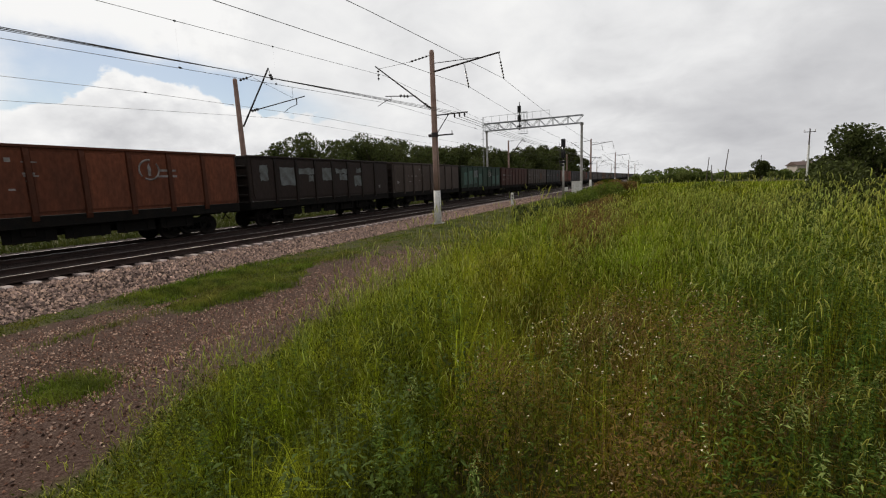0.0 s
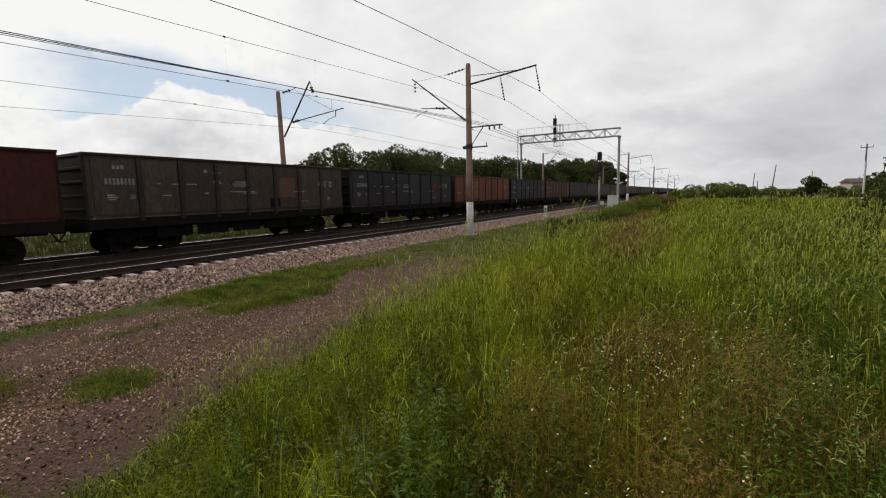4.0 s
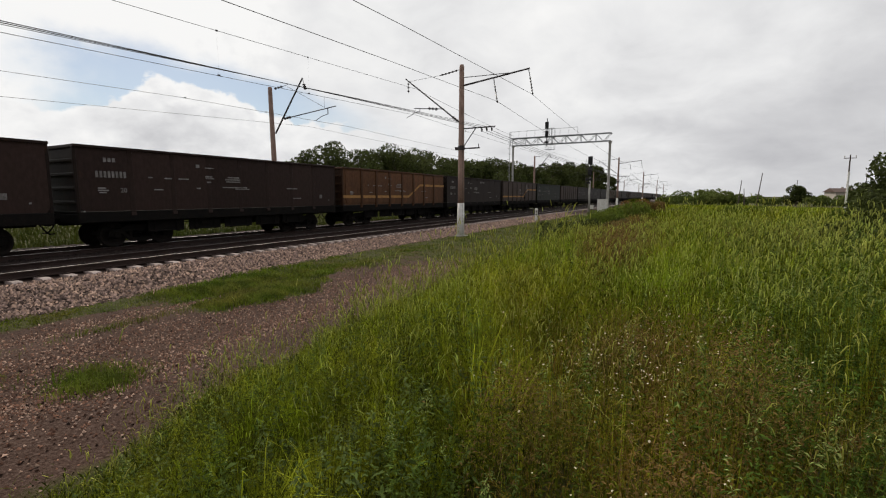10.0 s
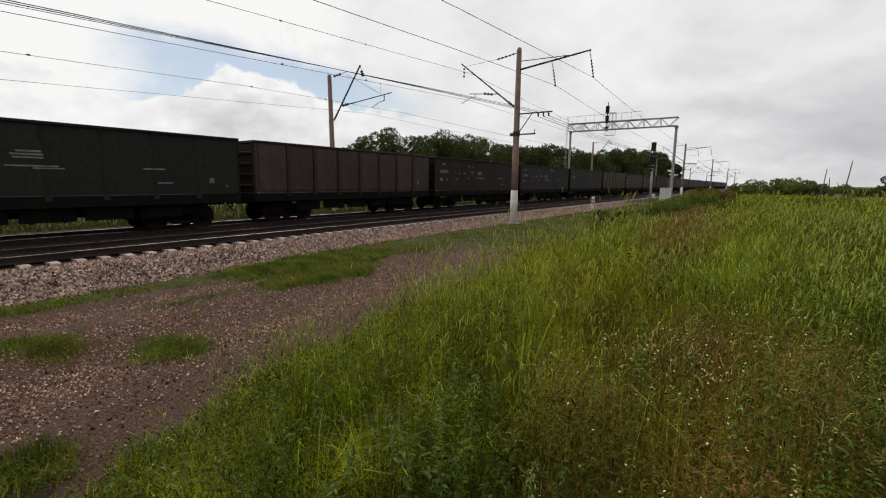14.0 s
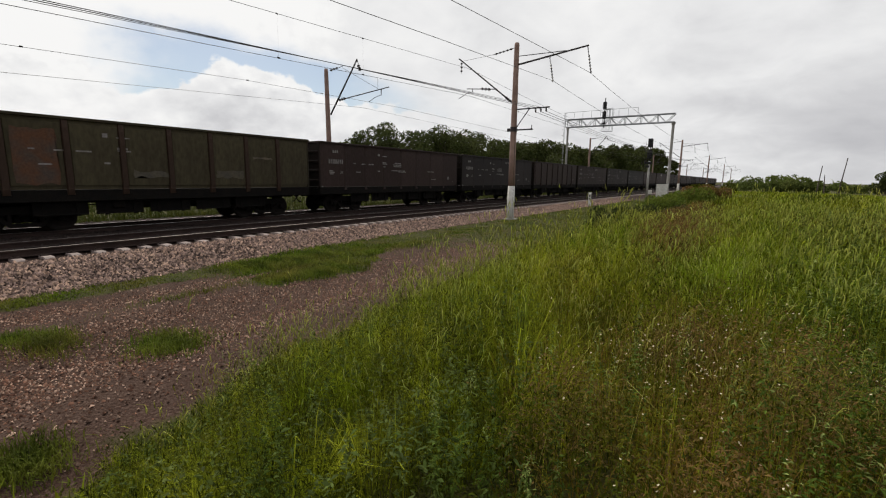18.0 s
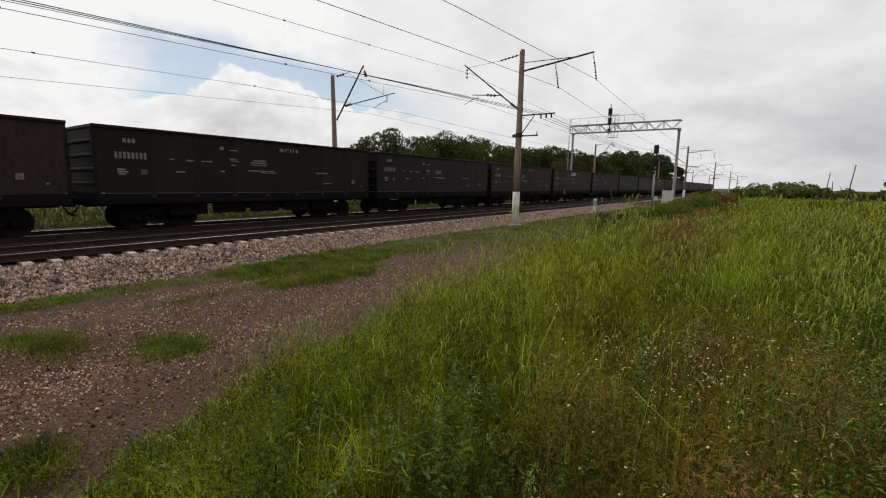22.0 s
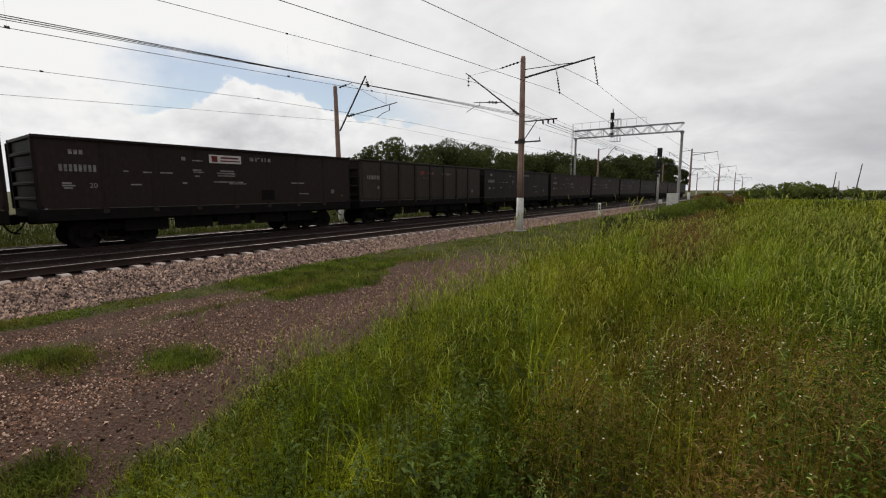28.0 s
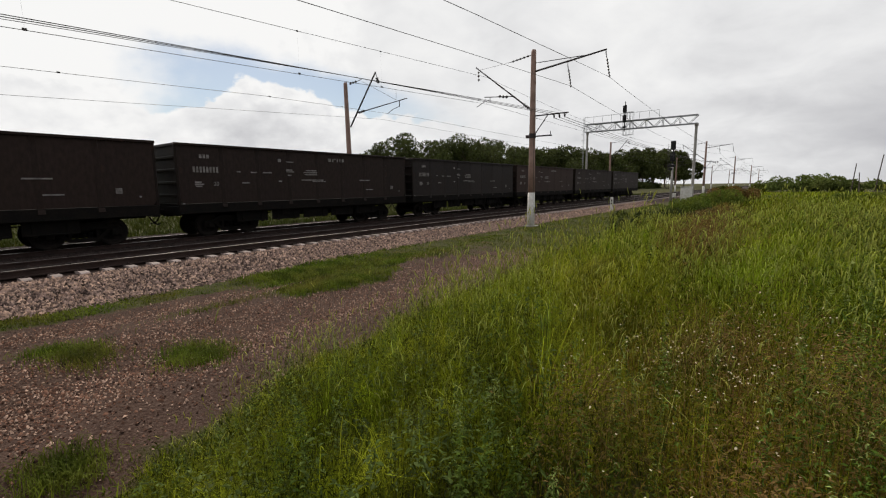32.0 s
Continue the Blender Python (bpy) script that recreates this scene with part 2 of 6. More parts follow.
M["lush"] = material("fresh_lush_grass", (0.155, 0.204, 0.010), 0.85, second=(0.285, 0.280, 0.024), scale=0.8, amount=0.8, fine=2.6, fine_amount=0.70, island=0.48, world_space=True, translucent=0.42, specular=0.03)
M["olive"] = material("olive_drying_grass", (0.170, 0.140, 0.011), 0.85, second=(0.200, 0.112, 0.028), scale=1.1, amount=0.8, fine=2.1, fine_amount=0.45, island=0.42, world_space=True, translucent=0.25, specular=0.03)
# herb green kept very dark: shade low in the sward is in the colour
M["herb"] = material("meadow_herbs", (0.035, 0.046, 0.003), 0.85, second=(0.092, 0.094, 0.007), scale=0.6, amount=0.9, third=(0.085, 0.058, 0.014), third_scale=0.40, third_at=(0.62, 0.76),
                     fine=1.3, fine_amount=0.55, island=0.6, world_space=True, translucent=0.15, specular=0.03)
M["plume"] = material("dark_feathery_weed", (0.046, 0.084, 0.011), 0.85, second=(0.088, 0.124, 0.022), scale=0.9, amount=0.8, fine=2.4, fine_amount=0.4, island=0.45, world_space=True, translucent=0.2, specular=0.04)
M["plume_tip"] = material("pale_weed_tips", (0.180, 0.235, 0.060), 0.85, second=(0.25, 0.28, 0.095), scale=1.1, amount=0.8, fine_amount=0.1, island=0.4, world_space=True, translucent=0.3, specular=0.04)
M["short_grass"] = material("trackside_grass", (0.088, 0.136, 0.010), 0.8, second=(0.122, 0.104, 0.022), scale=0.9, amount=0.8, fine=1.8, fine_amount=0.55, island=0.45, world_space=True, translucent=0.35, specular=0.08)
M["seed"] = material("pale_seed_heads", (0.46, 0.52, 0.13), 0.85, second=(0.44, 0.40, 0.09), scale=0.5, amount=0.8, fine_amount=0.1, island=0.35, world_space=True, translucent=0.45, specular=0.1)
M["dry_grass"] = material("reddish_dry_grass", (0.255, 0.155, 0.050), 0.85, second=(0.22, 0.160, 0.038), scale=1.5, amount=0.8, fine_amount=0.1, island=0.4, world_space=True, translucent=0.4, specular=0.08)
# rough grass behind the train, its green dimmed to paint in shadow
M["shaded_rough_grass"] = material("rough_field_grass", (0.042, 0.058, 0.010), 0.8, second=(0.066, 0.066, 0.014), scale=0.5, amount=0.9, fine=1.0, fine_amount=0.4, island=0.18, world_space=True, translucent=0.2, specular=0.08)
M["dry_leaf"] = material("reddish_dry_leaves", (0.175, 0.100, 0.036), 0.8, second=(0.125, 0.095, 0.022), scale=0.8, amount=0.8, island=0.45, world_space=True, translucent=0.25, specular=0.1)
M["petal"] = material("white_petals", (0.64, 0.55, 0.36), 0.7, fine_amount=0.0, second=(0.46, 0.40, 0.28), scale=3, amount=0.6, translucent=0.2)
M["weed"] = material("leafy_weed_shoots", (0.070, 0.108, 0.020), 0.75, second=(0.130, 0.160, 0.040), scale=1.1, amount=0.8, island=0.5, world_space=True, translucent=0.35, specular=0.12)
M["leaf"] = material("tree_leaves", (0.044, 0.058, 0.015), 0.75, second=(0.074, 0.084, 0.025), scale=0.25, amount=0.8, fine_amount=0.1, fine=2, island=0.5, world_space=True, translucent=0.30, specular=0.1)
M["bush_leaf"] = material("bush_leaves", (0.080, 0.120, 0.016), 0.75, second=(0.125, 0.145, 0.024), scale=0.8, amount=0.8, fine_amount=0.1, fine=2, island=0.5, world_space=True, translucent=0.45, specular=0.1)
M["far_leaf"] = material("distant_leaves", (0.095, 0.128, 0.030), 0.8, second=(0.130, 0.150, 0.042), scale=0.1, amount=0.8, island=0.35, world_space=True, translucent=0.45, specular=0.1)


# ---- small mesh tools ----
def add_box(bm, c, s, rot=0.0, bevel=0.0):
    """A box of size s round c, turned about z; its edges broken by bevel."""
    m = Matrix.Translation(c) @ Matrix.Rotation(radians(rot), 4, "Z") @ Matrix.Diagonal((*s, 1))
    made = bmesh.ops.create_cube(bm, size=1.0, matrix=m)["verts"]
    if bevel:
        edges = list({e for v in made for e in v.link_edges})
        bmesh.ops.bevel(bm, geom=edges, offset=bevel, segments=1, affect="EDGES")


def add_tube(bm, a, b, r0, r1=None, n=8, caps=True):
    """A round bar from a to b, tapering from r0 to r1."""
    a, b = Vector(a), Vector(b)
    r1 = r0 if r1 is None else r1
    q = (b - a).to_track_quat("Z", "Y")
    rings = []
    for p, r in ((a, r0), (b, r1)):
        rings.append([bm.verts.new(p + q @ Vector((r * math.cos(2 * math.pi * k / n), r * math.sin(2 * math.pi * k / n), 0))) for k in range(n)])
    for k in range(n):
        bm.faces.new((rings[0][k], rings[0][(k + 1) % n], rings[1][(k + 1) % n], rings[1][k]))
    if caps:
        bm.faces.new(rings[0][::-1])
        bm.faces.new(rings[1])


def add_path(bm, pts, r, n=5):
    """A thin round bar bent along the points."""
    last = None
    for k, p in enumerate(pts):
        a, b = Vector(pts[max(k - 1, 0)]), Vector(pts[min(k + 1, len(pts) - 1)])
        q = (b - a).to_track_quat("Z", "Y")
        ring = [bm.verts.new(Vector(p) + q @ Vector((r * math.cos(2 * math.pi * i / n), r * math.sin(2 * math.pi * i / n), 0))) for i in range(n)]
        if last:
            for i in range(n):
                bm.faces.new((last[i], last[(i + 1) % n], ring[(i + 1) % n], ring[i]))
        last = ring


def add_rings(bm, a, b, profile, n=10):
    """A turned body from a to b: profile rows of (share of the way, radius)."""
    a, b = Vector(a), Vector(b)
    q = (b - a).to_track_quat("Z", "Y")
    last = None
    for s, r in profile:
        p = a.lerp(b, s)
        ring = [bm.verts.new(p + q @ Vector((r * math.cos(2 * math.pi * k / n), r * math.sin(2 * math.pi * k / n), 0))) for k in range(n)]
        if last:
            for k in range(n):
                bm.faces.new((last[k], last[(k + 1) % n], ring[(k + 1) % n], ring[k]))
        else:
            bm.faces.new(ring[::-1])
        last = ring
    bm.faces.new(last)


def add_prism(bm, outline, x0, x1):
    """An outline in (y, z) pushed from x0 to x1."""
    a = [bm.verts.new((x0, y, z)) for y, z in outline]
    b = [bm.verts.new((x1, y, z)) for y, z in outline]
    n = len(outline)
    for k in range(n):
        bm.faces.new((a[k], a[(k + 1) % n], b[(k + 1) % n], b[k]))
    bm.faces.new(a[::-1])
    bm.faces.new(b)


def mesh_of(bm, name, mat, smooth=False):
    bmesh.ops.recalc_face_normals(bm, faces=bm.faces)
    me = bpy.data.meshes.new(name)
    bm.to_mesh(me)
    bm.free()
    for m in (mat if isinstance(mat, (list, tuple)) else (mat,)):
        me.materials.append(m)
    if smooth:
        me.polygons.foreach_set("use_smooth", [True] * len(me.polygons))
    return me


def part(name, bm, mat, parent, label="", smooth=False):
    ob = new(name, mesh_of(bm, name, mat, smooth))
    ob.parent = parent
    return tagged(ob, label)


def thing(name, label, category, at=(0, 0, 0), rz=0.0, group="", kind=""):
    ob = new(name)
    ob.empty_display_size = 0.3
    ob.matrix_basis = pose(*at, 0, 0, rz)
    return tagged(ob, label, category, group, kind)


def shared(name, me, parent, m=None):
    ob = new(name, me)
    ob.parent = parent
    if m is not None:
        ob.matrix_basis = m
    return ob


def soup(name, verts, faces, mat, smooth=False):
    """A mesh of many loose faces, all with the same number of corners, from arrays."""
    me = bpy.data.meshes.new(name)
    verts, faces = np.asarray(verts, np.float32), np.asarray(faces, np.int32)
    n, k = faces.shape
    me.vertices.add(len(verts))
    me.vertices.foreach_set("co", verts.ravel())
    me.loops.add(n * k)
    me.loops.foreach_set("vertex_index", faces.ravel())
    me.polygons.add(n)
    me.polygons.foreach_set("loop_start", np.arange(0, n * k, k, dtype=np.int32))
    if smooth:
        me.polygons.foreach_set("use_smooth", np.ones(n, bool))
    me.materials.append(mat)
    me.update(calc_edges=True)
    return me


rng = np.random.default_rng(7)


# ---- the lie of the land ----
def smooth(a, b, v):
    s = np.clip((np.asarray(v, float) - a) / (b - a), 0, 1)
    return s * s * (3 - 2 * s)


EDGE_Y = (-30, 1.2, 2.4, 4.2, 6.4, 9, 11.5, 14, 24, 34, 45, 70, 120, 400)
EDGE_X = (-3.9, -4.15, -4.65, -5.0, -5.25, -5.4, -5.6, -5.75, -5.7, -6.2, -7.2, -9.4, -10.4, -11)
FOOT_Y, FOOT_X = (3, 8, 10, 14), (-11.75, -11.95, -12.3, -12.6)      # the foot of the ballast


def ballast_foot(y):
    return np.interp(y, FOOT_Y, FOOT_X)


def bank_edge(y):
    return np.interp(y, EDGE_Y, EDGE_X)


def land(x, y):
    """Height of the ground at x, y."""
    x, y = np.asarray(x, float), np.asarray(y, float)
    r = np.hypot(x, y)
    bank = smooth(0.0, 3.6, x - bank_edge(y)) * (0.98 + 0.16 * smooth(20, 40, y) * smooth(85, 50, y) * smooth(9, -1, x))
    bank = bank * (1 - 0.75 * smooth(6, 26, x)) * (1 - 0.85 * smooth(60, 130, r))
    bed = 0.36 * smooth(0.1, -1.75, x - ballast_foot(y)) * smooth(-25.4, -23.4, x)
    # the sleepers lie buried from the near rail on
    bed = bed + 0.085 * smooth(NEAR_X + 0.80, NEAR_X + 0.72, x) * smooth(-25.4, -24.4, x) - 0.11 * smooth(-17.6, -18.6, x) * smooth(-25.4, -24.4, x)
    lump = 0.05 * np.sin(0.9 * x + 0.3 * y) * np.sin(0.5 * y - 0.4 * x) * smooth(0, 2, x - bank_edge(y))
    ruts = 0.05 * np.sin(2.1 * (x + 0.12 * y)) * smooth(-0.1, 0.8, x - ballast_foot(y)) * smooth(0.3, -0.3, x - bank_edge(y))
    dip = -0.25 * smooth(-25.5, -29, x) * smooth(-70, -40, x)
    return bank + bed + lump + ruts + dip


def uneven(lo, hi, near, step, growth):
    """Grid lines from lo to hi, close together round near."""
    up, down = [near], [near]
    s = step
    while up[-1] < hi:
        up.append(up[-1] + s)
        s *= growth
    s = step
    while down[-1] > lo:
        down.append(down[-1] - s)
        s *= growth
    return np.array(sorted(set(down + up)))


def ground_material():
    """Soil and turf, with crushed stone on the bed and along the service path."""
    m = bpy.data.materials.new("ground_soil_and_stone")
    m.use_nodes = True
    nt = m.node_tree
    N, L = nt.nodes.new, nt.links.new
    bsdf = nt.nodes["Principled BSDF"]
    bsdf.inputs["Roughness"].default_value, bsdf.inputs["Specular IOR Level"].default_value = 0.95, 0.15
    vec = N("ShaderNodeNewGeometry").outputs["Position"]
    attr = N("ShaderNodeAttribute")
    attr.attribute_name = "stony"

    def noise_fac(sc, detail=5.0, rg=0.6):
        n = N("ShaderNodeTexNoise")
        n.inputs["Scale"].default_value, n.inputs["Detail"].default_value, n.inputs["Roughness"].default_value = sc, detail, rg
        L(vec, n.inputs["Vector"])
        return n.outputs["Fac"]

    def ramp(fac, stops):
        r = N("ShaderNodeValToRGB")
        while len(r.color_ramp.elements) < len(stops):
            r.color_ramp.elements.new(0.5)
        for e, (pos, col) in zip(r.color_ramp.elements, stops):
            e.position, e.color = pos, (*col, 1)
        L(fac, r.inputs[0])
        return r.outputs[0]

    def mixed(fac, a, b, kind="MIX"):
        n = N("ShaderNodeMix")
        n.data_type, n.blend_type = "RGBA", kind
        if isinstance(fac, float):
            n.inputs["Factor"].default_value = fac
        else:
            L(fac, n.inputs["Factor"])
        L(a, n.inputs["A"])
        L(b, n.inputs["B"])
        return n.outputs["Result"]
    turf = mixed(noise_fac(0.35), ramp(noise_fac(0.9), [(0.3, (0.026, 0.033, 0.007)), (0.7, (0.068, 0.070, 0.016))]), ramp(noise_fac(6.0), [(0.3, (0.028, 0.034, 0.008)), (0.7, (0.085, 0.066, 0.024))]))
    grit = mixed(0.5, ramp(noise_fac(1.1), [(0.3, (0.045, 0.022, 0.014)), (0.7, (0.080, 0.045, 0.031))]), ramp(noise_fac(34.0, 3.0), [(0.34, (0.022, 0.011, 0.008)), (0.5, (0.055, 0.031, 0.024)), (0.66, (0.14, 0.10, 0.085))]))
    edge = N("ShaderNodeMath")
    edge.operation = "ADD"
    off = N("ShaderNodeMath")
    off.operation, off.inputs[1].default_value = "MULTIPLY_ADD", 1.1
    off.inputs[2].default_value = -0.55
    L(noise_fac(1.6), off.inputs[0])
    L(attr.outputs["Fac"], edge.inputs[0])
    L(off.outputs[0], edge.inputs[1])
    rng_node = N("ShaderNodeMapRange")
    rng_node.inputs["From Min"].default_value, rng_node.inputs["From Max"].default_value = 0.35, 0.65
    L(edge.outputs[0], rng_node.inputs["Value"])
    # painted shade on the bed: ground colour goes dark under this mask
    shade_mask = N("ShaderNodeAttribute")
    shade_mask.attribute_name = "oily"
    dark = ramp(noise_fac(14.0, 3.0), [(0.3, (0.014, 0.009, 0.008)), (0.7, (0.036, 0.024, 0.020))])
    L(mixed(shade_mask.outputs["Fac"], mixed(rng_node.outputs[0], turf, grit), dark), bsdf.inputs["Base Color"])
    b = N("ShaderNodeBump")
    b.inputs["Distance"].default_value = 0.05
    L(noise_fac(22.0, 4.0), b.inputs["Height"])
    L(b.outputs[0], bsdf.inputs["Normal"])
    return m


def ragged(x, y):
    return 0.45 * np.sin(1.9 * y + 2.0 * np.sin(1.3 * x)) + 0.4 * np.sin(4.3 * y - 2.2 * x) + 0.2 * np.sin(9.1 * y + 5 * x)


def turf_strips(x, y):
    """1 in the middle of the green strips between the ballast foot and the path."""
    rag, foot = ragged(x, y), ballast_foot(y)
    narrow = np.exp(-((x - foot - 0.55) / (0.42 + 0.10 * rag)) ** 4)
    lobe = smooth(5.2, 6.2, y + 0.35 * rag) * smooth(-8.1 - 2.4 * smooth(8, 13, y), -8.7 - 2.4 * smooth(8, 13, y), x + 0.22 * rag) * smooth(foot, foot + 0.2, x)
    lobe = lobe * (1 - 0.8 * np.exp(-((x + 10.1) / 0.22) ** 2) * smooth(8.0, 7.0, y))
    return np.clip(np.maximum(narrow, lobe), 0, 1)


def path_stony(x, y):
    """1 on bare stone, 0 on turf: the ballast bed, and the service path with its grassy strips."""
    x, y = np.asarray(x, float), np.asarray(y, float)
    e, rag = bank_edge(y), ragged(x, y)
    bed = smooth(0.05, -0.25, x - ballast_foot(y)) * smooth(-24.8, -24.2, x)
    path = smooth(0.0, -0.4, x - e) * smooth(-0.1, 0.3, x - ballast_foot(y))
    # the path narrows and greens over further along
    path = path * (1 - 0.80 * smooth(11.5, 17, y + 1.5 * rag)) * (1 - 0.5 * smooth(24, 34, y))
    return np.clip(np.maximum(bed, path * (1 - 0.95 * turf_strips(x, y))), 0, 1)


def stone_cover(x, y):
    """How thickly stones lie on the path: rows of stone between bands of trodden soil."""
    rag = ragged(x, y)
    rows = np.zeros_like(x)
    for at, wide, much in ((-10.2, 0.30, 0.9), (-8.15, 0.55, 0.75), (-6.9, 0.75, 0.95)):
        rows = np.maximum(rows, much * np.exp(-((x - at - 0.03 * (4 - y) + 0.15 * rag) / wide) ** 2))
    return 0.12 + 0.88 * rows


def build_ground():
    xs = np.array(sorted(set(uneven(-3000, 3000, -8.0, 0.45, 1.045)) | set(np.arange(-26, -6, 0.16))))
    ys = uneven(-700, 3800, 8.0, 0.5, 1.045)
    X, Y = np.meshgrid(xs, ys)
    Z = land(X, Y)
    nx, ny = len(xs), len(ys)
    idx = np.arange(nx * ny).reshape(ny, nx)
    faces = np.stack([idx[:-1, :-1], idx[:-1, 1:], idx[1:, 1:], idx[1:, :-1]], -1).reshape(-1, 4)
    me = soup("ground", np.stack([X, Y, Z], -1).reshape(-1, 3), faces, ground_material(), True)
    a = me.attributes.new("stony", "FLOAT", "POINT")
    a.data.foreach_set("value", path_stony(X, Y).astype(np.float32).ravel())
    # mask of painted shade: full between the tracks, weaker among the shoulder stones
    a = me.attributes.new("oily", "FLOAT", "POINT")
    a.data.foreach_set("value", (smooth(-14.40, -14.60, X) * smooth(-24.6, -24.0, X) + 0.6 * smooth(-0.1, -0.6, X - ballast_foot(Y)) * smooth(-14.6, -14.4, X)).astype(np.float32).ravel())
    tagged(new("ground", me), "weedy ground with crushed stone beside the railway line", "ground", kind="structure")


build_ground()


# ---- tracks ----
def rail_mesh(y0, y1):
    """A flat-bottomed rail along y: foot, web and head."""
    bm = bmesh.new()
    half = [(0.0, -0.18), (0.075, -0.18), (0.075, -0.165), (0.014, -0.14), (0.010, -0.055), (0.036, -0.04), (0.0375, -0.008), (0.030, 0.0)]
    outline = half + [(-x, z) for x, z in half[::-1][:-1]]
    rows = [[bm.verts.new((x, y, z)) for x, z in outline] for y in np.linspace(y0, y1, 12)]
    n = len(outline)
    for a, b in zip(rows[:-1], rows[1:]):
        for k in range(n):
            f = bm.faces.new((a[k], b[k], b[(k + 1) % n], a[(k + 1) % n]))
            if k == 7:
                f.material_index = 1
    bm.faces.new(rows[0])
    bm.faces.new(rows[-1][::-1])
    return mesh_of(bm, "rail", (M["rail_steel"], M["rail_head"]))


def sleeper_mesh():
    """A prestressed concrete sleeper, lower in the middle, with sloping sides."""
    bm = bmesh.new()
    prof = [(-1.35, 0.02), (-1.30, 0.0), (-0.50, 0.0), (-0.40, -0.035), (0.40, -0.035), (0.50, 0.0), (1.30, 0.0), (1.35, 0.02)]
    rows = []
    for x, z in prof:
        top = -abs(z) if abs(x) < 1.34 else -0.03
        rows.append([bm.verts.new(p) for p in ((x, -0.15, -0.23), (x, -0.10, top), (x, 0.10, top), (x, 0.15, -0.23))])
    for a, b in zip(rows[:-1], rows[1:]):
        for k in range(4):
            bm.faces.new((a[k], a[(k + 1) % 4], b[(k + 1) % 4], b[k]))
    bm.faces.new(rows[0])
    bm.faces.new(rows[-1])
    return mesh_of(bm, "sleeper", M["sleeper"])


def clip_mesh():
    """A spring clip with its bolt, on a base plate."""
    bm = bmesh.new()
    for s in (-1, 1):
        add_box(bm, (s * 0.13, 0, 0.012), (0.14, 0.16, 0.024))
        add_tube(bm, (s * 0.115, 0, 0.02), (s * 0.115, 0, 0.075), 0.016, 0.014, 6)
        add_box(bm, (s * 0.105, 0, 0.045), (0.09, 0.05, 0.02))
    return mesh_of(bm, "rail_fastening", M["rail_steel"])


def build_tracks():
    rail, sleeper, clip = rail_mesh(-560, 900), sleeper_mesh(), clip_mesh()
    for name, x, label in (("near_track", NEAR_X, "empty railway track with rusty rails on concrete sleepers"), ("far_track", FAR_X, "railway track under the coal train, on stone ballast")):
        t = thing("track", label, "railway track", (x, 0, RAIL if name == "near_track" else FAR_RAIL), kind="structure")
        for s in (-1, 1):
            shared("rail", rail, t, pose(s * 0.7975, 0, 0))
        loose_v, loose_f = [], []
        sv = np.array([v.co for v in sleeper.vertices])
        sf = [p.vertices[:] for p in sleeper.polygons]
        quads = np.array([f for f in sf if len(f) == 4])
        for k in range(-300, 700):
            y = k * 0.545
            if name == "near_track" and -14 < k < 130:
                shared("sleeper", sleeper, t, pose(0, y, -0.185 + 0.004 * math.sin(k * 12.9), 0, 0, 0.5 * math.sin(k * 7.7)))
                for s in (-1, 1):
                    if k < 60:
                        shared("rail_fastening", clip, t, pose(s * 0.7975, y, -0.182))
            elif y < 330:
                loose_f.append(quads + len(loose_v) * len(sv))
                loose_v.append(sv + np.array((0, y, -0.185)))
        ob = shared("sleepers", soup("sleepers", np.concatenate(loose_v), np.concatenate(loose_f), M["sleeper"]), t)
        ob["kind"] = "stuff"


def stones(name, count, spot, size, mat, label, lift=0.0):
    """Broken stones strewn where spot() puts them: squat and uneven, bedded in the ground."""
    x, y = spot(count)
    z = land(x, y) + lift
    n = len(x)
    base = np.array([(math.cos(k * 1.2566), math.sin(k * 1.2566), -0.25) for k in range(5)] + [(0.15, 0.1, 1.05)])
    tri = np.array([(k, (k + 1) % 5, 5) for k in range(5)])
    r = rng.uniform(*size, n) * (0.7 + 0.6 * rng.random(n) ** 3)
    v = base[None] * rng.uniform(0.65, 1.3, (n, 6, 1)) * r[:, None, None]
    a = rng.random(n) * 2 * np.pi
    tilt = rng.normal(0, 0.4, n)
    c, s = np.cos(a)[:, None], np.sin(a)[:, None]
    vx, vy, vz = v[..., 0], v[..., 1], v[..., 2]
    ct, st = np.cos(tilt)[:, None], np.sin(tilt)[:, None]
    vy, vz = vy * ct - vz * st, vy * st + vz * ct
    v = np.stack([vx * c - vy * s + x[:, None], vx * s + vy * c + y[:, None], vz + z[:, None] + 0.15 * r[:, None]], -1)
    f = tri[None] + (np.arange(n) * 6)[:, None, None]
    tagged(new(name, soup(name, v.reshape(-1, 3), f.reshape(-1, 3), mat)), label, "gravel", kind="stuff")


def shoulder_spot(n):
    y = -1.0 + 61 * rng.random(n) ** 1.7
    foot = ballast_foot(y)
    return foot - 0.05 + rng.normal(0, 0.10, n) + (-13.86 - foot) * rng.random(n), y


def between_spot(n):
    y = 2.0 + 60 * rng.random(n) ** 1.5
    return rng.uniform(-24.8, -14.62, n), y


def path_spot(n):
    y = -1.2 + 30 * rng.random(n) ** 2.0
    foot, e = ballast_foot(y), bank_edge(y)
    x = e + 0.4 - rng.random(n) * (e + 0.4 - foot)
    keep = (path_stony(x, y) + rng.normal(0, 0.22, n) > 0.5) & (rng.random(n) < stone_cover(x, y))
    return x[keep], y[keep]


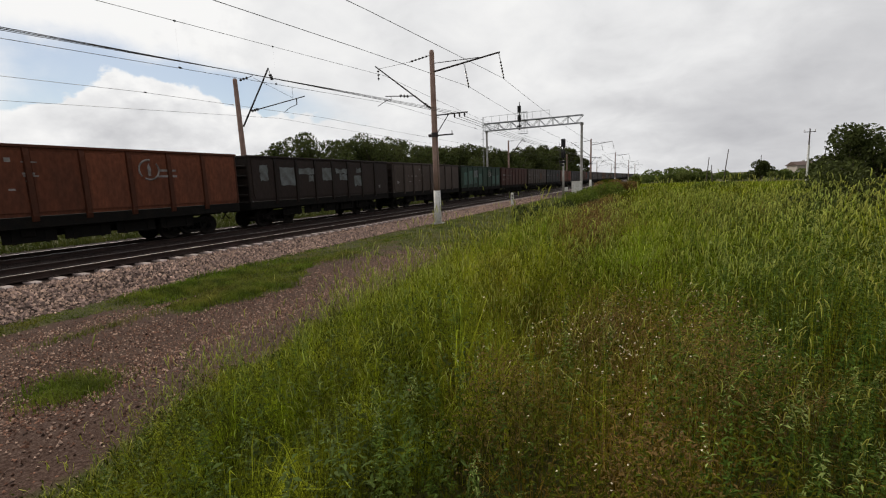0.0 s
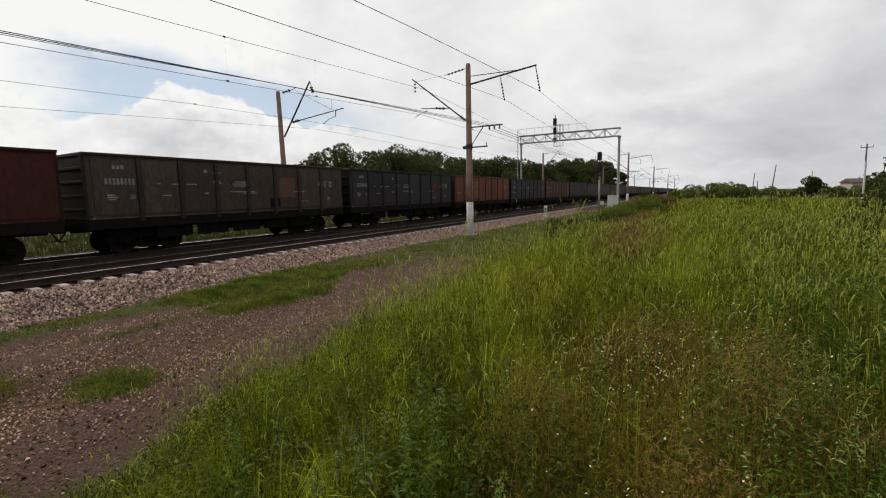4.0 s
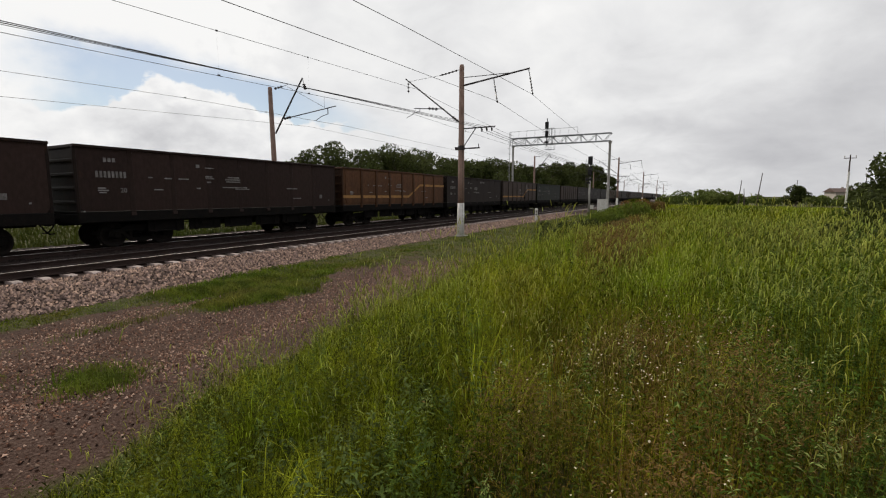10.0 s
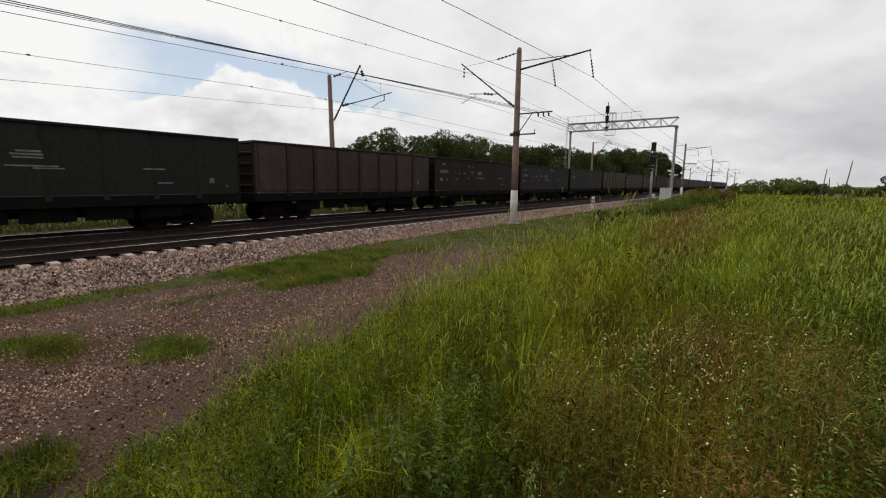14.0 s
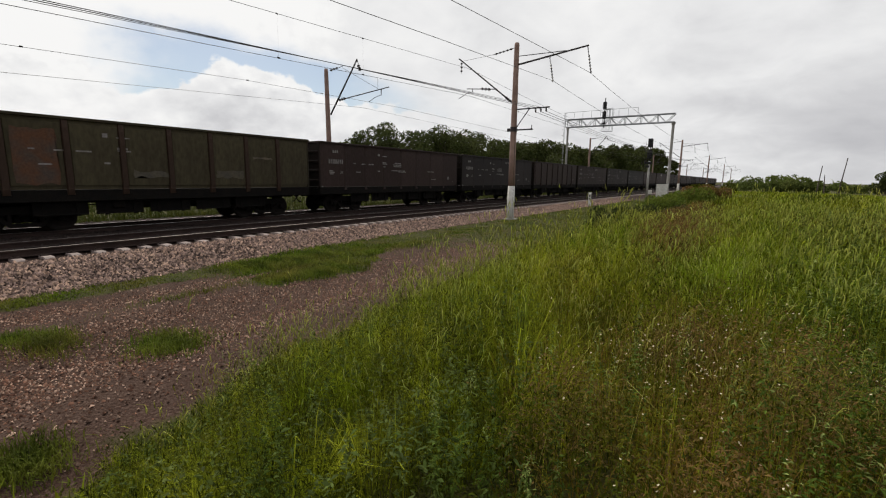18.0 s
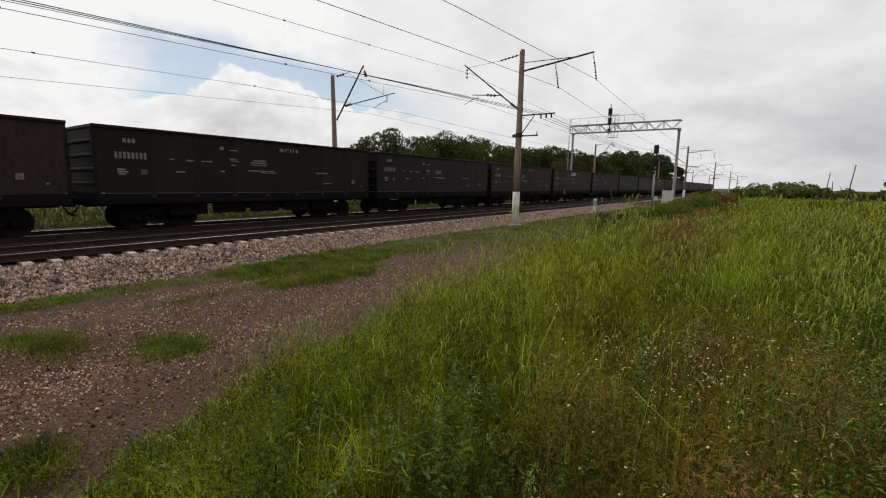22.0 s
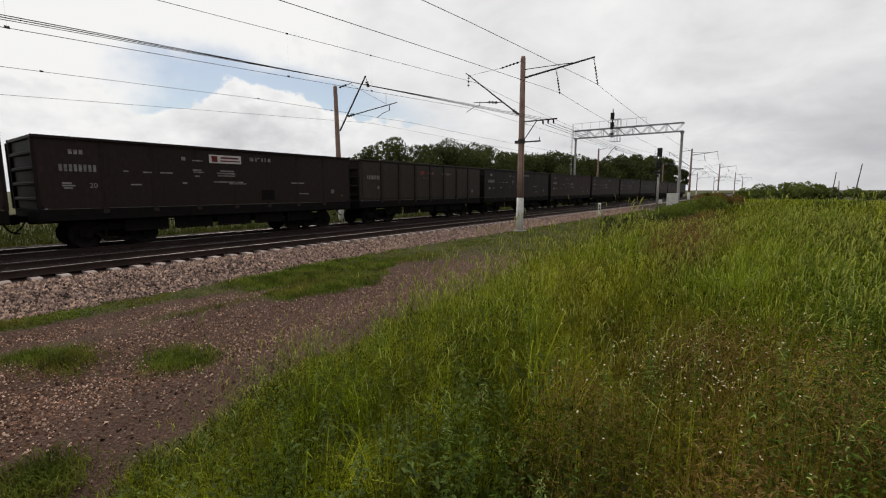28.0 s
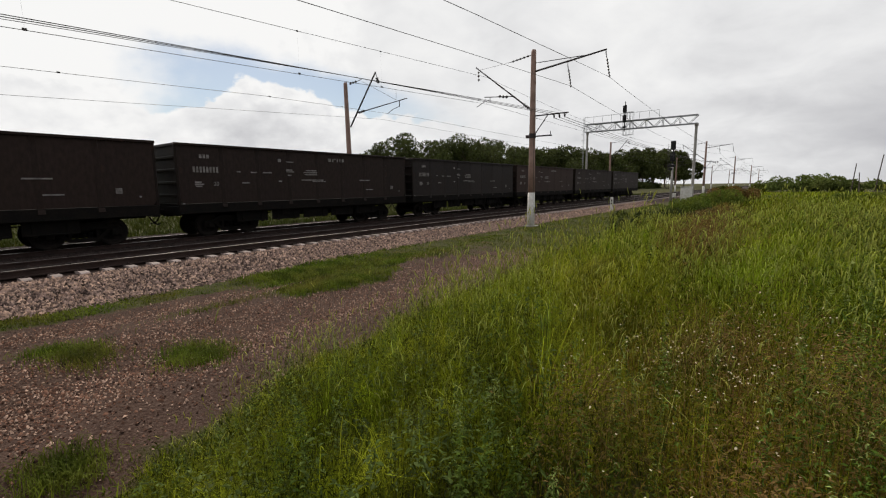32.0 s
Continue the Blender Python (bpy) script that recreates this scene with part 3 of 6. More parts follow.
build_tracks()
stones("ballast_stones", 40000, shoulder_spot, (0.030, 0.058), M["stone"], "grey and pink broken ballast stones on the track shoulder")
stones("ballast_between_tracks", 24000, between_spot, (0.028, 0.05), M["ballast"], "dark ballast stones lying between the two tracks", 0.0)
stones("path_stones", 150000, path_spot, (0.008, 0.023), M["path_stone"], "reddish crushed stones on the worn service path")
stones("pale_path_stones", 52000, path_spot, (0.008, 0.021), M["pale_stone"], "pale chips of stone scattered over the path", 0.006)
stones("pale_ballast_stones", 11000, shoulder_spot, (0.028, 0.052), M["pale_stone"], "pale broken stones among the ballast", 0.012)


# ---- line equipment ----
def insulator_bm(bm, a, b, r=0.06, discs=4):
    prof = [(0, 0.02)]
    for k in range(discs):
        s = (k + 0.5) / discs
        prof += [(s - 0.3 / discs, 0.025), (s - 0.08 / discs, r), (s + 0.08 / discs, r), (s + 0.3 / discs, 0.025)]
    prof.append((1, 0.02))
    add_rings(bm, a, b, prof, 8)


def concrete_mast(label, x, y, height=10.3, lean=(0, 0), white=True, group="overhead line masts"):
    """A tapered spun-concrete mast with a whitewashed foot."""
    z0 = float(land(x, y))
    t = thing("overhead_line_mast", label, "catenary mast", (x, y, z0), group=group)
    lx, ly = lean
    foot, top = (0.0, 0.0, -0.15), (lx, ly, height)

    def at(z):
        return (lx * z / height, ly * z / height, z)
    r0, r1 = 0.22, 0.145

    def r(z):
        return r0 + (r1 - r0) * z / height
    split = 2.07 if white else 0.3
    bm = bmesh.new()
    add_rings(bm, at(split), top, [(0, r(split)), (0.2, r(split + 0.2 * (height - split))), (0.5, r(split + 0.5 * (height - split))), (0.985, r1), (1.0, r1 * 0.8)], 18)
    part("post", bm, M["concrete"], t, smooth=True)
    bm = bmesh.new()
    add_rings(bm, foot, at(split), [(0, r0 + 0.01), (0.5, r0), (1.0, r(split) + 0.003)], 18)
    part("painted_foot", bm, M["whitewash"] if white else M["concrete"], t, "whitewashed foot of the mast" if white else "", True)
    bm = bmesh.new()
    add_box(bm, (0.02, 0, 0.0), (0.75, 0.62, 0.16), 8, 0.03)
    part("foundation", bm, M["grey_concrete"], t, "chipped concrete foundation block")
    return t


def near_mast(x, y, label, lean=(0, 0)):
    """A mast of the near row: cantilever over the track, feeder arm on the field side, small bracket and band."""
    t = concrete_mast(label, x, y, lean=lean)
    bm = bmesh.new()
    add_tube(bm, (-0.2, 0, 7.0), (-4.0, 0, 9.95), 0.045, 0.035, 8)
    part("cantilever", bm, M["dark_steel"], t, "slanting steel cantilever tube")
    for a, b, r, d in (((-0.24, 0, 7.03), (-0.62, 0, 7.33), 0.095, 3), ((-1.45, 0, 9.86), (-0.25, 0, 10.02), 0.06, 5), ((-1.65, 0, 7.86), (-2.35, 0, 7.98), 0.09, 3)):
        bm = bmesh.new()
        insulator_bm(bm, a, b, r, d)
        part("insulator", bm, M["insulator"], t, "dark ribbed porcelain insulator")
    bm = bmesh.new()
    add_tube(bm, (-0.15, 0, 10.04), (-1.55, 0, 9.85), 0.018, n=6)
    add_tube(bm, (-1.5, 0, 9.86), (-3.75, 0, 9.76), 0.010, n=5)
    part("stay_rod", bm, M["dark_steel"], t)
    bm = bmesh.new()
    for k in range(3):
        add_box(bm, (-3.8, 0, 9.62 - 0.22 * k), (0.11, 0.11, 0.09), 0, 0.02)
        add_tube(bm, (-3.8, 0, 9.75), (-3.8, 0, 9.05), 0.012, n=5)
    part("hanger", bm, M["dark_steel"], t, "string of clamps hanging from the cantilever tip")
    bm = bmesh.new()
    add_tube(bm, (-1.2, 0, 7.84), (-3.35, 0, 8.06), 0.028, n=6)
    add_tube(bm, (-2.95, 0, 8.05), (-2.95, 0, 7.82), 0.022, n=6)
    add_tube(bm, (-2.95, 0, 7.85), (-3.35, 0, 7.78), 0.018, n=6)
    add_tube(bm, (-3.35, 0, 7.78), (-3.95, 0, 7.52), 0.018, n=6)
    part("registration_arm", bm, M["dark_steel"], t, "bent steady arm holding the contact wire")
    bm = bmesh.new()
    add_tube(bm, (0.1, 0, 9.08), (4.2, 0, 9.56), 0.055, 0.045, 8)
    add_tube(bm, (0.1, 0, 9.55), (3.0, 0, 9.46), 0.022, n=6)
    part("feeder_arm", bm, M["dark_steel"], t, "long steel feeder arm with a tie rod")
    for fx, fz in ((2.05, 9.30), (4.15, 9.52)):
        bm = bmesh.new()
        for s in (-1, 1):
            add_tube(bm, (fx, s * 0.1, fz), (fx + 0.08, s * 0.02, fz - 0.45), 0.012, n=5)
        insulator_bm(bm, (fx + 0.08, 0, fz - 0.42), (fx + 0.26, 0, fz - 1.42), 0.055, 6)
        part("suspension_insulator", bm, M["insulator"], t, "hanging chain of dark insulators")
    bm = bmesh.new()
    add_box(bm, (1.15, 0, 6.56), (2.1, 0.07, 0.07), 0, 0.01)
    add_tube(bm, (0.12, 0, 5.45), (0.95, 0, 6.53), 0.028, n=6)
    part("wire_bracket", bm, M["dark_steel"], t, "braced bracket for the side wires")
    for k in range(3):
        bm = bmesh.new()
        add_rings(bm, (1.35 + 0.32 * k, 0, 6.52), (1.35 + 0.32 * k, 0, 6.30), [(0, 0.03), (0.3, 0.055), (0.7, 0.05), (1, 0.02)], 8)
        part("pin_insulator", bm, M["insulator"], t)
    bm = bmesh.new()
    add_rings(bm, (0, 0, 5.28), (0, 0, 5.55), [(0, 0.21), (1, 0.21)], 14)
    add_box(bm, (0.55, 0, 5.38), (1.35, 0.07, 0.08), 0, 0.01)
    add_box(bm, (-0.28, 0, 5.40), (0.28, 0.12, 0.18), 0, 0.02)
    add_tube(bm, (1.15, 0, 5.42), (1.15, 0, 5.62), 0.025, n=6)
    part("clamp_band", bm, M["dark_steel"], t, "steel clamp band with a stub bar")
    bm = bmesh.new()
    add_tube(bm, (0.19, -0.1, 0.1), (0.16, -0.1, 5.3), 0.012, n=5)
    part("earth_wire", bm, M["wire"], t)
    return t


def far_mast(x, y, label, lean=(0, 0)):
    """A mast of the far row with its bracket leaning over the train."""
    t = concrete_mast(label, x, y, lean=lean)
    bm = bmesh.new()
    add_tube(bm, (0.15, 0, 7.02), (2.98, 0, 10.55), 0.06, 0.05, 8)
    part("cantilever", bm, M["dark_steel"], t, "slanting steel cantilever tube")
    bm = bmesh.new()
    add_tube(bm, (1.35, 0, 8.0), (5.9, 0, 8.42), 0.04, 0.032, 8)
    add_tube(bm, (5.2, 0, 8.36), (5.2, 0, 7.95), 0.03, n=6)
    add_tube(bm, (5.2, 0, 7.98), (4.6, 0, 7.85), 0.02, n=6)
    add_tube(bm, (4.6, 0, 7.85), (4.05, 0, 7.6), 0.02, n=6)
    add_tube(bm, (1.5, 0, 10.15), (4.9, 0, 8.42), 0.012, n=5)
    add_tube(bm, (4.9, 0, 8.4), (4.9, 0, 9.15), 0.010, n=5)
    part("registration_arm", bm, M["dark_steel"], t, "steady arm with a bent drop bracket")
    for a, b, r in (((1.05, 0, 7.97), (1.75, 0, 8.05), 0.1), ((0.18, 0, 10.12), (1.05, 0, 10.22), 0.085)):
        bm = bmesh.new()
        insulator_bm(bm, a, b, r, 3)
        part("insulator", bm, M["insulator"], t, "dark ribbed porcelain insulator")
    bm = bmesh.new()
    add_tube(bm, (1.05, 0, 10.2), (1.55, 0, 10.28), 0.02, n=6)
    part("stay_rod", bm, M["dark_steel"], t)
    bm = bmesh.new()
    add_tube(bm, (2.98, 0, 10.5), (3.2, 0, 9.9), 0.02, n=6)
    for k in range(3):
        add_box(bm, (3.1 + 0.06 * k, 0, 10.1 - 0.14 * k), (0.22, 0.12, 0.1), 0, 0.02)
    part("hanger", bm, M["dark_steel"], t, "cluster of clamps below the cantilever tip")
    return t


def wire(name, label, x, spans, r, drop_to=None, group="overhead wires"):
    """A wire along the line through (y, z) supports, sagging between them by the third number of each span's start."""
    bm = bmesh.new()
    pts = []
    for (y0, z0, sag), (y1, z1, _) in zip(spans[:-1], spans[1:]):
        n = 14
        for k in range(n):
            s = k / n
            pts.append((x, y0 + (y1 - y0) * s, z0 + (z1 - z0) * s - 4 * sag * s * (1 - s)))
    pts.append((x, spans[-1][0], spans[-1][1]))
    add_path(bm, pts, r)
    ob = new(name, mesh_of(bm, name, M["wire"]))
    tagged(ob, label, "wire", group)
    return ob, pts


def height_on(pts, y):
    return float(np.interp(y, [p[1] for p in pts], [p[2] for p in pts]))


def slack_line(name, label, a, b, sag, r):
    """A wire slung between two points of the place."""
    a, b = Vector(a), Vector(b)
    bm = bmesh.new()
    pts = [a.lerp(b, k / 24) - Vector((0, 0, 4 * sag * (k / 24) * (1 - k / 24))) for k in range(25)]
    add_path(bm, pts, r)
    return tagged(new(name, mesh_of(bm, name, M["wire"])), label, "wire", "overhead wires")


def build_wires():
    sup = (24.8, 97, 158, 238, 320)
    far = (23.1, 86, 150, 232, 320)
    E = EYE
    c1, p1 = wire("contact_wire", "contact wire over the empty track", NEAR_X, [(-48, E + 3.6, 0.0), (0, E + 3.8, 0.0)] + [(y, E + 5.1, 0.25) for y in sup], 0.009)
    m1, q1 = wire("messenger_wire", "sagging messenger wire over the empty track", NEAR_X - 0.1, [(-48, E + 6.9, 0.9), (0, E + 5.4, 0.0)] + [(y, E + 6.75, 1.1) for y in sup], 0.009)
    c3, p3 = wire("contact_wire", "contact wire over the coal train", WIRE_X, [(-48, E + 3.6, 0.0), (0, E + 3.65, 0.0), (12, E + 4.22, 0.0)] + [(y, E + 4.45, 0.2) for y in far], 0.008)
    c4, p4 = wire("contact_wire", "contact wire beyond the coal train", -23.0, [(-48, E + 3.3, 0.0), (0, E + 3.25, 0.0)] + [(y, E + 4.72, 0.3) for y in far], 0.008)
    m3, q3 = wire("messenger_wire", "sagging messenger wire beyond the coal train", -23.2, [(86, E + 6.6, 1.0)] + [(y, E + 6.6, 1.0) for y in far[2:]], 0.010)
    for a, b, x, ys in ((p1, q1, NEAR_X - 0.05, (3, 11, 15.5, 32, 40, 49, 58, 66, 74, 83, 91, 104, 113)),):
        for y in ys:
            bm = bmesh.new()
            add_tube(bm, (x, y, height_on(a, y)), (x, y, height_on(b, y)), 0.0012, n=4)
            add_box(bm, (x, y, height_on(b, y) - 0.02), (0.03, 0.08, 0.05))
            add_box(bm, (x, y, height_on(a, y) + 0.03), (0.03, 0.10, 0.06))
            tagged(new("dropper", mesh_of(bm, "dropper", M["wire"])), "thin dropper between messenger and contact wire", "wire", "droppers")
    for y in (4.5, 12.2, 16.5, 28, 36, 45):
        bm = bmesh.new()
        add_box(bm, (WIRE_X, y, height_on(p3, y) + 0.01), (0.04, 0.10, 0.05), 0, 0.01)
        tagged(new("wire_clamp", mesh_of(bm, "wire_clamp", M["wire"])), "dark clamp on the contact wire", "wire clamp", "wire clamps")
    wire("feeder_wire", "thick feeder wire hung below the inner insulators", -9.9, [(-48, E + 4.6, 0.0), (0, E + 4.2, 0.0), (14, E + 4.95, 0.0)] + [(y, E + 5.45, 1.0) for y in sup], 0.010)
    wire("feeder_wire", "thick feeder wire hung below the outer insulators", -7.85, [(-48, E + 4.8, 0.0), (0, E + 4.55, 0.0), (12, E + 5.15, 0.0)] + [(y, E + 5.65, 1.0) for y in sup], 0.010)
    # side wires leave the near mast's bracket and cross the line towards the far row
    for k, r in enumerate((0.013, 0.013, 0.009)):
        slack_line("crossing_wire", "thick twin wire crossing above both tracks", (-10.85 + 0.32 * k, 24.8, E + 3.98), (-26.5, -40.0, E + 4.25 - 0.25 * k), -0.42 + 0.03 * k, r)
        wire("side_wire", "thin side wire on the braced bracket", -10.85 + 0.32 * k, [(24.8, E + 3.82, 0.5), (97, E + 3.82, 0.7), (158, E + 3.82, 0.7), (238, E + 3.82, 0.0)], 0.013)


near_mast(-12.2, 24.8, "brown concrete mast with steel arms and a whitewashed foot", (0.0, 0.0))
for k, (x, y) in enumerate(((-12.2, 97.0), (-12.2, 158.0), (-12.2, 238.0), (-12.2, 310.0))):
    near_mast(x, y, "distant concrete mast with feeder arm beside the track")
far_mast(-26.5, 23.1, "brown concrete mast with slanting cantilever behind the train", (-0.25, 0.0))
for k, (x, y) in enumerate(((-26.3, 86.0), (-26.3, 150.0), (-26.3, 232.0), (-26.3, 310.0))):
    far_mast(x, y, "distant concrete mast with cantilever behind the train")
build_wires()


def signal_head(t, x, y, z, lamps, glow=None):
    """A black signal head: backing board, lens rings with hoods."""
    bm = bmesh.new()
    h = 0.32 * lamps + 0.2
    add_box(bm, (x, y, z), (0.62, 0.10, h), 0, 0.06)
    add_box(bm, (x, y + 0.14, z), (0.42, 0.24, h - 0.12), 0, 0.03)
    head = part("signal_head", bm, M["black"], t, "black signal head with hooded lenses")
    for k in range(lamps):
        zz = z + (k - (lamps - 1) / 2) * 0.32
        bm = bmesh.new()
        add_rings(bm, (x, y - 0.05, zz), (x, y - 0.30, zz + 0.01), [(0, 0.11), (1, 0.12)], 10)
        part("hood", bm, M["black"], head)
    return head


def build_gantry(y=77.0, xl=-27.85, xr=-10.95):
    """A lattice signal bridge over all tracks, with a walkway rail, a signal and its cage."""
    t = thing("signal_gantry", "grey lattice steel signal bridge spanning both tracks", "signal gantry", (0, y, 0))
    zt, zb = EYE + 10.1, EYE + 8.85
    for x, r in ((xl + 0.3, 0.17), (xr - 0.2, 0.19)):
        bm = bmesh.new()
        z0 = float(land(x, y))
        add_rings(bm, (x, 0, z0 - 0.2), (x, 0, zb), [(0, r * 1.15), (0.97, r), (0.97, r * 1.5), (1, r * 1.5)], 12)
        part("leg", bm, M["grey_concrete"], t, "tapered grey leg")
    for zz in (zt, zb):
        for s in (-0.45, 0.45):
            bm = bmesh.new()
            add_box(bm, ((xl + xr) / 2, s, zz), (xr - xl, 0.13, 0.13))
            part("chord", bm, M["galvanised"], t)
    n = 14
    for s in (-0.45, 0.45):
        for k in range(n):
            a, b = xl + (xr - xl) * k / n, xl + (xr - xl) * (k + 1) / n
            bm = bmesh.new()
            add_tube(bm, (a, s, zb if k % 2 else zt), (b, s, zt if k % 2 else zb), 0.045, n=5)
            part("lattice_bar", bm, M["galvanised"], t)
            if k % 2 == 0:
                bm = bmesh.new()
                add_box(bm, (a, s, (zt + zb) / 2), (0.07, 0.07, zt - zb))
                part("upright", bm, M["galvanised"], t)
    bm = bmesh.new()
    add_box(bm, ((xl + xr) / 2 - 2.8, 0, zt + 0.08), (xr - xl - 6.0, 0.8, 0.04))
    part("walkway", bm, M["galvanised"], t)
    x1 = xl + 11.6
    bm = bmesh.new()
    for s in (-0.45,):
        add_tube(bm, (xl - 0.1, s, zt + 1.15), (x1, s, zt + 1.25), 0.03, n=5)
        for k in range(9):
            xx = xl + (x1 - xl) * k / 8
            add_tube(bm, (xx, s, zt), (xx, s, zt + 1.2), 0.022, n=5)
    part("handrail", bm, M["galvanised"], t)
    bm = bmesh.new()
    for s in (-0.2, 0.2):
        add_tube(bm, (xl - 0.35, s, 3.5), (xl - 0.35, s, zt + 1.2), 0.025, n=5)
    for k in range(26):
        add_tube(bm, (xl - 0.35, -0.2, 3.8 + 0.36 * k), (xl - 0.35, 0.2, 3.8 + 0.36 * k), 0.018, n=4)
    for k in range(8):
        zz = 5.0 + 1.0 * k
        ring = [(xl - 0.35 - 0.38 * math.sin(a), 0.38 * math.cos(a), zz) for a in np.linspace(0, math.pi, 6)]
        for p, q in zip(ring[:-1], ring[1:]):
            add_tube(bm, p, q, 0.02, n=4)
    part("ladder", bm, M["galvanised"], t, "caged access ladder")
    # basket below the signal
    xs = -21.2
    bm = bmesh.new()
    for dx in (-0.75, -0.25, 0.25, 0.75):
        for s in (-1.0, -0.35):
            add_tube(bm, (xs + 0.45 + dx, s, zb - 1.0), (xs + 0.45 + dx, s, zt + 1.3), 0.028, n=5)
    for zz in (zb - 1.0, zb, zt, zt + 1.3):
        for s in (-1.0, -0.35):
            add_tube(bm, (xs - 0.3, s, zz), (xs + 1.2, s, zz), 0.03, n=5)
    part("signal_cage", bm, M["galvanised"], t, "steel service cage round the signal")
    bm = bmesh.new()
    add_tube(bm, (xs - 0.1, -0.7, zb - 0.4), (xs - 0.1, -0.7, zt + 3.0), 0.07, n=8)
    part("signal_post", bm, M["black"], t)
    signal_head(t, xs - 0.1, -0.9, zt + 1.8, 3)
    signal_head(t, xs - 0.1, -0.9, zt + 0.3, 3)
    bm = bmesh.new()
    add_box(bm, (xs - 0.1, -0.9, zb + 0.25), (0.7, 0.12, 0.3), 0, 0.03)
    part("route_board", bm, M["black"], t)


def build_signal_mast(x=-12.15, y=66.0):
    z0 = float(land(x, y))
    t = thing("signal_mast", "grey concrete signal mast with black lamp heads", "railway signal", (x, y, z0))
    H = EYE + 5.6 - z0
    bm = bmesh.new()
    add_rings(bm, (0.1, 0, -0.2), (0.1, 0, H - 3.0), [(0, 0.16), (1, 0.13)], 12)
    part("post", bm, M["grey_concrete"], t, smooth=True)
    bm = bmesh.new()
    add_tube(bm, (0.1, 0, H - 3.2), (0.1, 0, H), 0.08, n=8)
    part("upper_post", bm, M["black"], t)
    signal_head(t, 0.1, -0.2, H - 0.6, 3)
    signal_head(t, 0.1, -0.2, H - 2.1, 3)
    bm = bmesh.new()
    add_box(bm, (0.0, -0.15, H - 3.25), (0.9, 0.12, 0.35), 0, 0.03)
    add_box(bm, (-0.1, -0.15, H - 3.7), (0.5, 0.10, 0.3), 0, 0.02)
    part("number_board", bm, M["black"], t)
    bm = bmesh.new()
    for s in (-0.48, -0.2):
        add_tube(bm, (s, -0.1, 1.8), (s, -0.1, H - 0.4), 0.02, n=5)
    for k in range(int((H - 2.2) / 0.3)):
        add_tube(bm, (-0.48, -0.1, 1.9 + 0.3 * k), (-0.2, -0.1, 1.9 + 0.3 * k), 0.016, n=4)
    part("ladder", bm, M["dark_steel"], t)


def build_relay_box(x=-11.6, y=75.0):
    z0 = float(land(x, y))
    t = thing("relay_cabinet", "white-painted metal relay cabinet by the gantry foot", "relay cabinet", (x, y, z0), 4)
    bm = bmesh.new()
    add_box(bm, (0, 0, 0.95), (1.5, 0.8, 1.9), 0, 0.03)
    part("cabinet_body", bm, M["whitewash"], t)
    bm = bmesh.new()
    add_box(bm, (0, 0, 1.94), (1.62, 0.94, 0.08), 0, 0.02)
    part("lid", bm, M["whitewash"], t)
    for s in (-0.36, 0.36):
        bm = bmesh.new()
        add_box(bm, (s, -0.41, 1.0), (0.66, 0.03, 1.6), 0, 0.008)
        part("door", bm, M["whitewash"], t)
    t2 = thing("cable_box", "small white cable box on a short post", "cable box", (x - 1.3, y - 2, float(land(x - 1.3, y - 2))))
    bm = bmesh.new()
    add_box(bm, (0, 0, 0.75), (0.5, 0.35, 0.6), 0, 0.03)
    part("box", bm, M["whitewash"], t2)
    bm = bmesh.new()
    add_tube(bm, (0, 0, -0.1), (0, 0, 0.5), 0.06, n=8)
    part("post", bm, M["dark_steel"], t2)


def build_marker(x=-12.85, y=43.0):
    z0 = float(land(x, y))
    t = thing("picket_post", "short white concrete picket post with dark marks", "marker post", (x, y, z0), 12)
    bm = bmesh.new()
    add_box(bm, (0, 0, 0.5), (0.26, 0.22, 1.3), 0, 0.03)
    part("post", bm, M["whitewash"], t)
    bm = bmesh.new()
    add_prism(bm, [(-0.11, 1.15), (0.11, 1.15), (0.0, 1.26)], -0.13, 0.13)
    part("cap", bm, M["whitewash"], t)
    bm = bmesh.new()
    add_box(bm, (0, -0.113, 0.95), (0.10, 0.006, 0.2))
    add_box(bm, (0, -0.113, 0.68), (0.10, 0.006, 0.14))
    part("mark", bm, M["black"], t, "plain dark bars")


build_gantry()
build_signal_mast()
build_relay_box()
build_marker()


# ---- the coal train ----
PITCH = 13.92            # from coupling to coupling
HALF = 6.63              # half of a wagon's body
TOP, SILL = 3.80, 1.40   # above the rail heads
SIDE = 1.55


def wheelset_mesh():
    bm = bmesh.new()
    add_tube(bm, (-1.05, 0, 0), (1.05, 0, 0), 0.08, n=10)
    for s in (-1, 1):
        prof = [(0.00, 0.30), (0.02, 0.505), (0.22, 0.51), (0.30, 0.478), (0.96, 0.472), (1.0, 0.43), (0.93, 0.38), (0.70, 0.33), (0.72, 0.15), (1.02, 0.14), (1.02, 0.02)]
        add_rings(bm, (s * 0.71, 0, 0), (s * 0.845, 0, 0), prof, 24)
        # lightening marks on the disc, so that the turning shows
        for k in range(3):
            a = 2 * math.pi * k / 3
            add_box(bm, (s * 0.845, 0.24 * math.cos(a), 0.24 * math.sin(a)), (0.03, 0.07, 0.07), 0, 0.01)
    return mesh_of(bm, "wheelset", M["wheel_steel"])


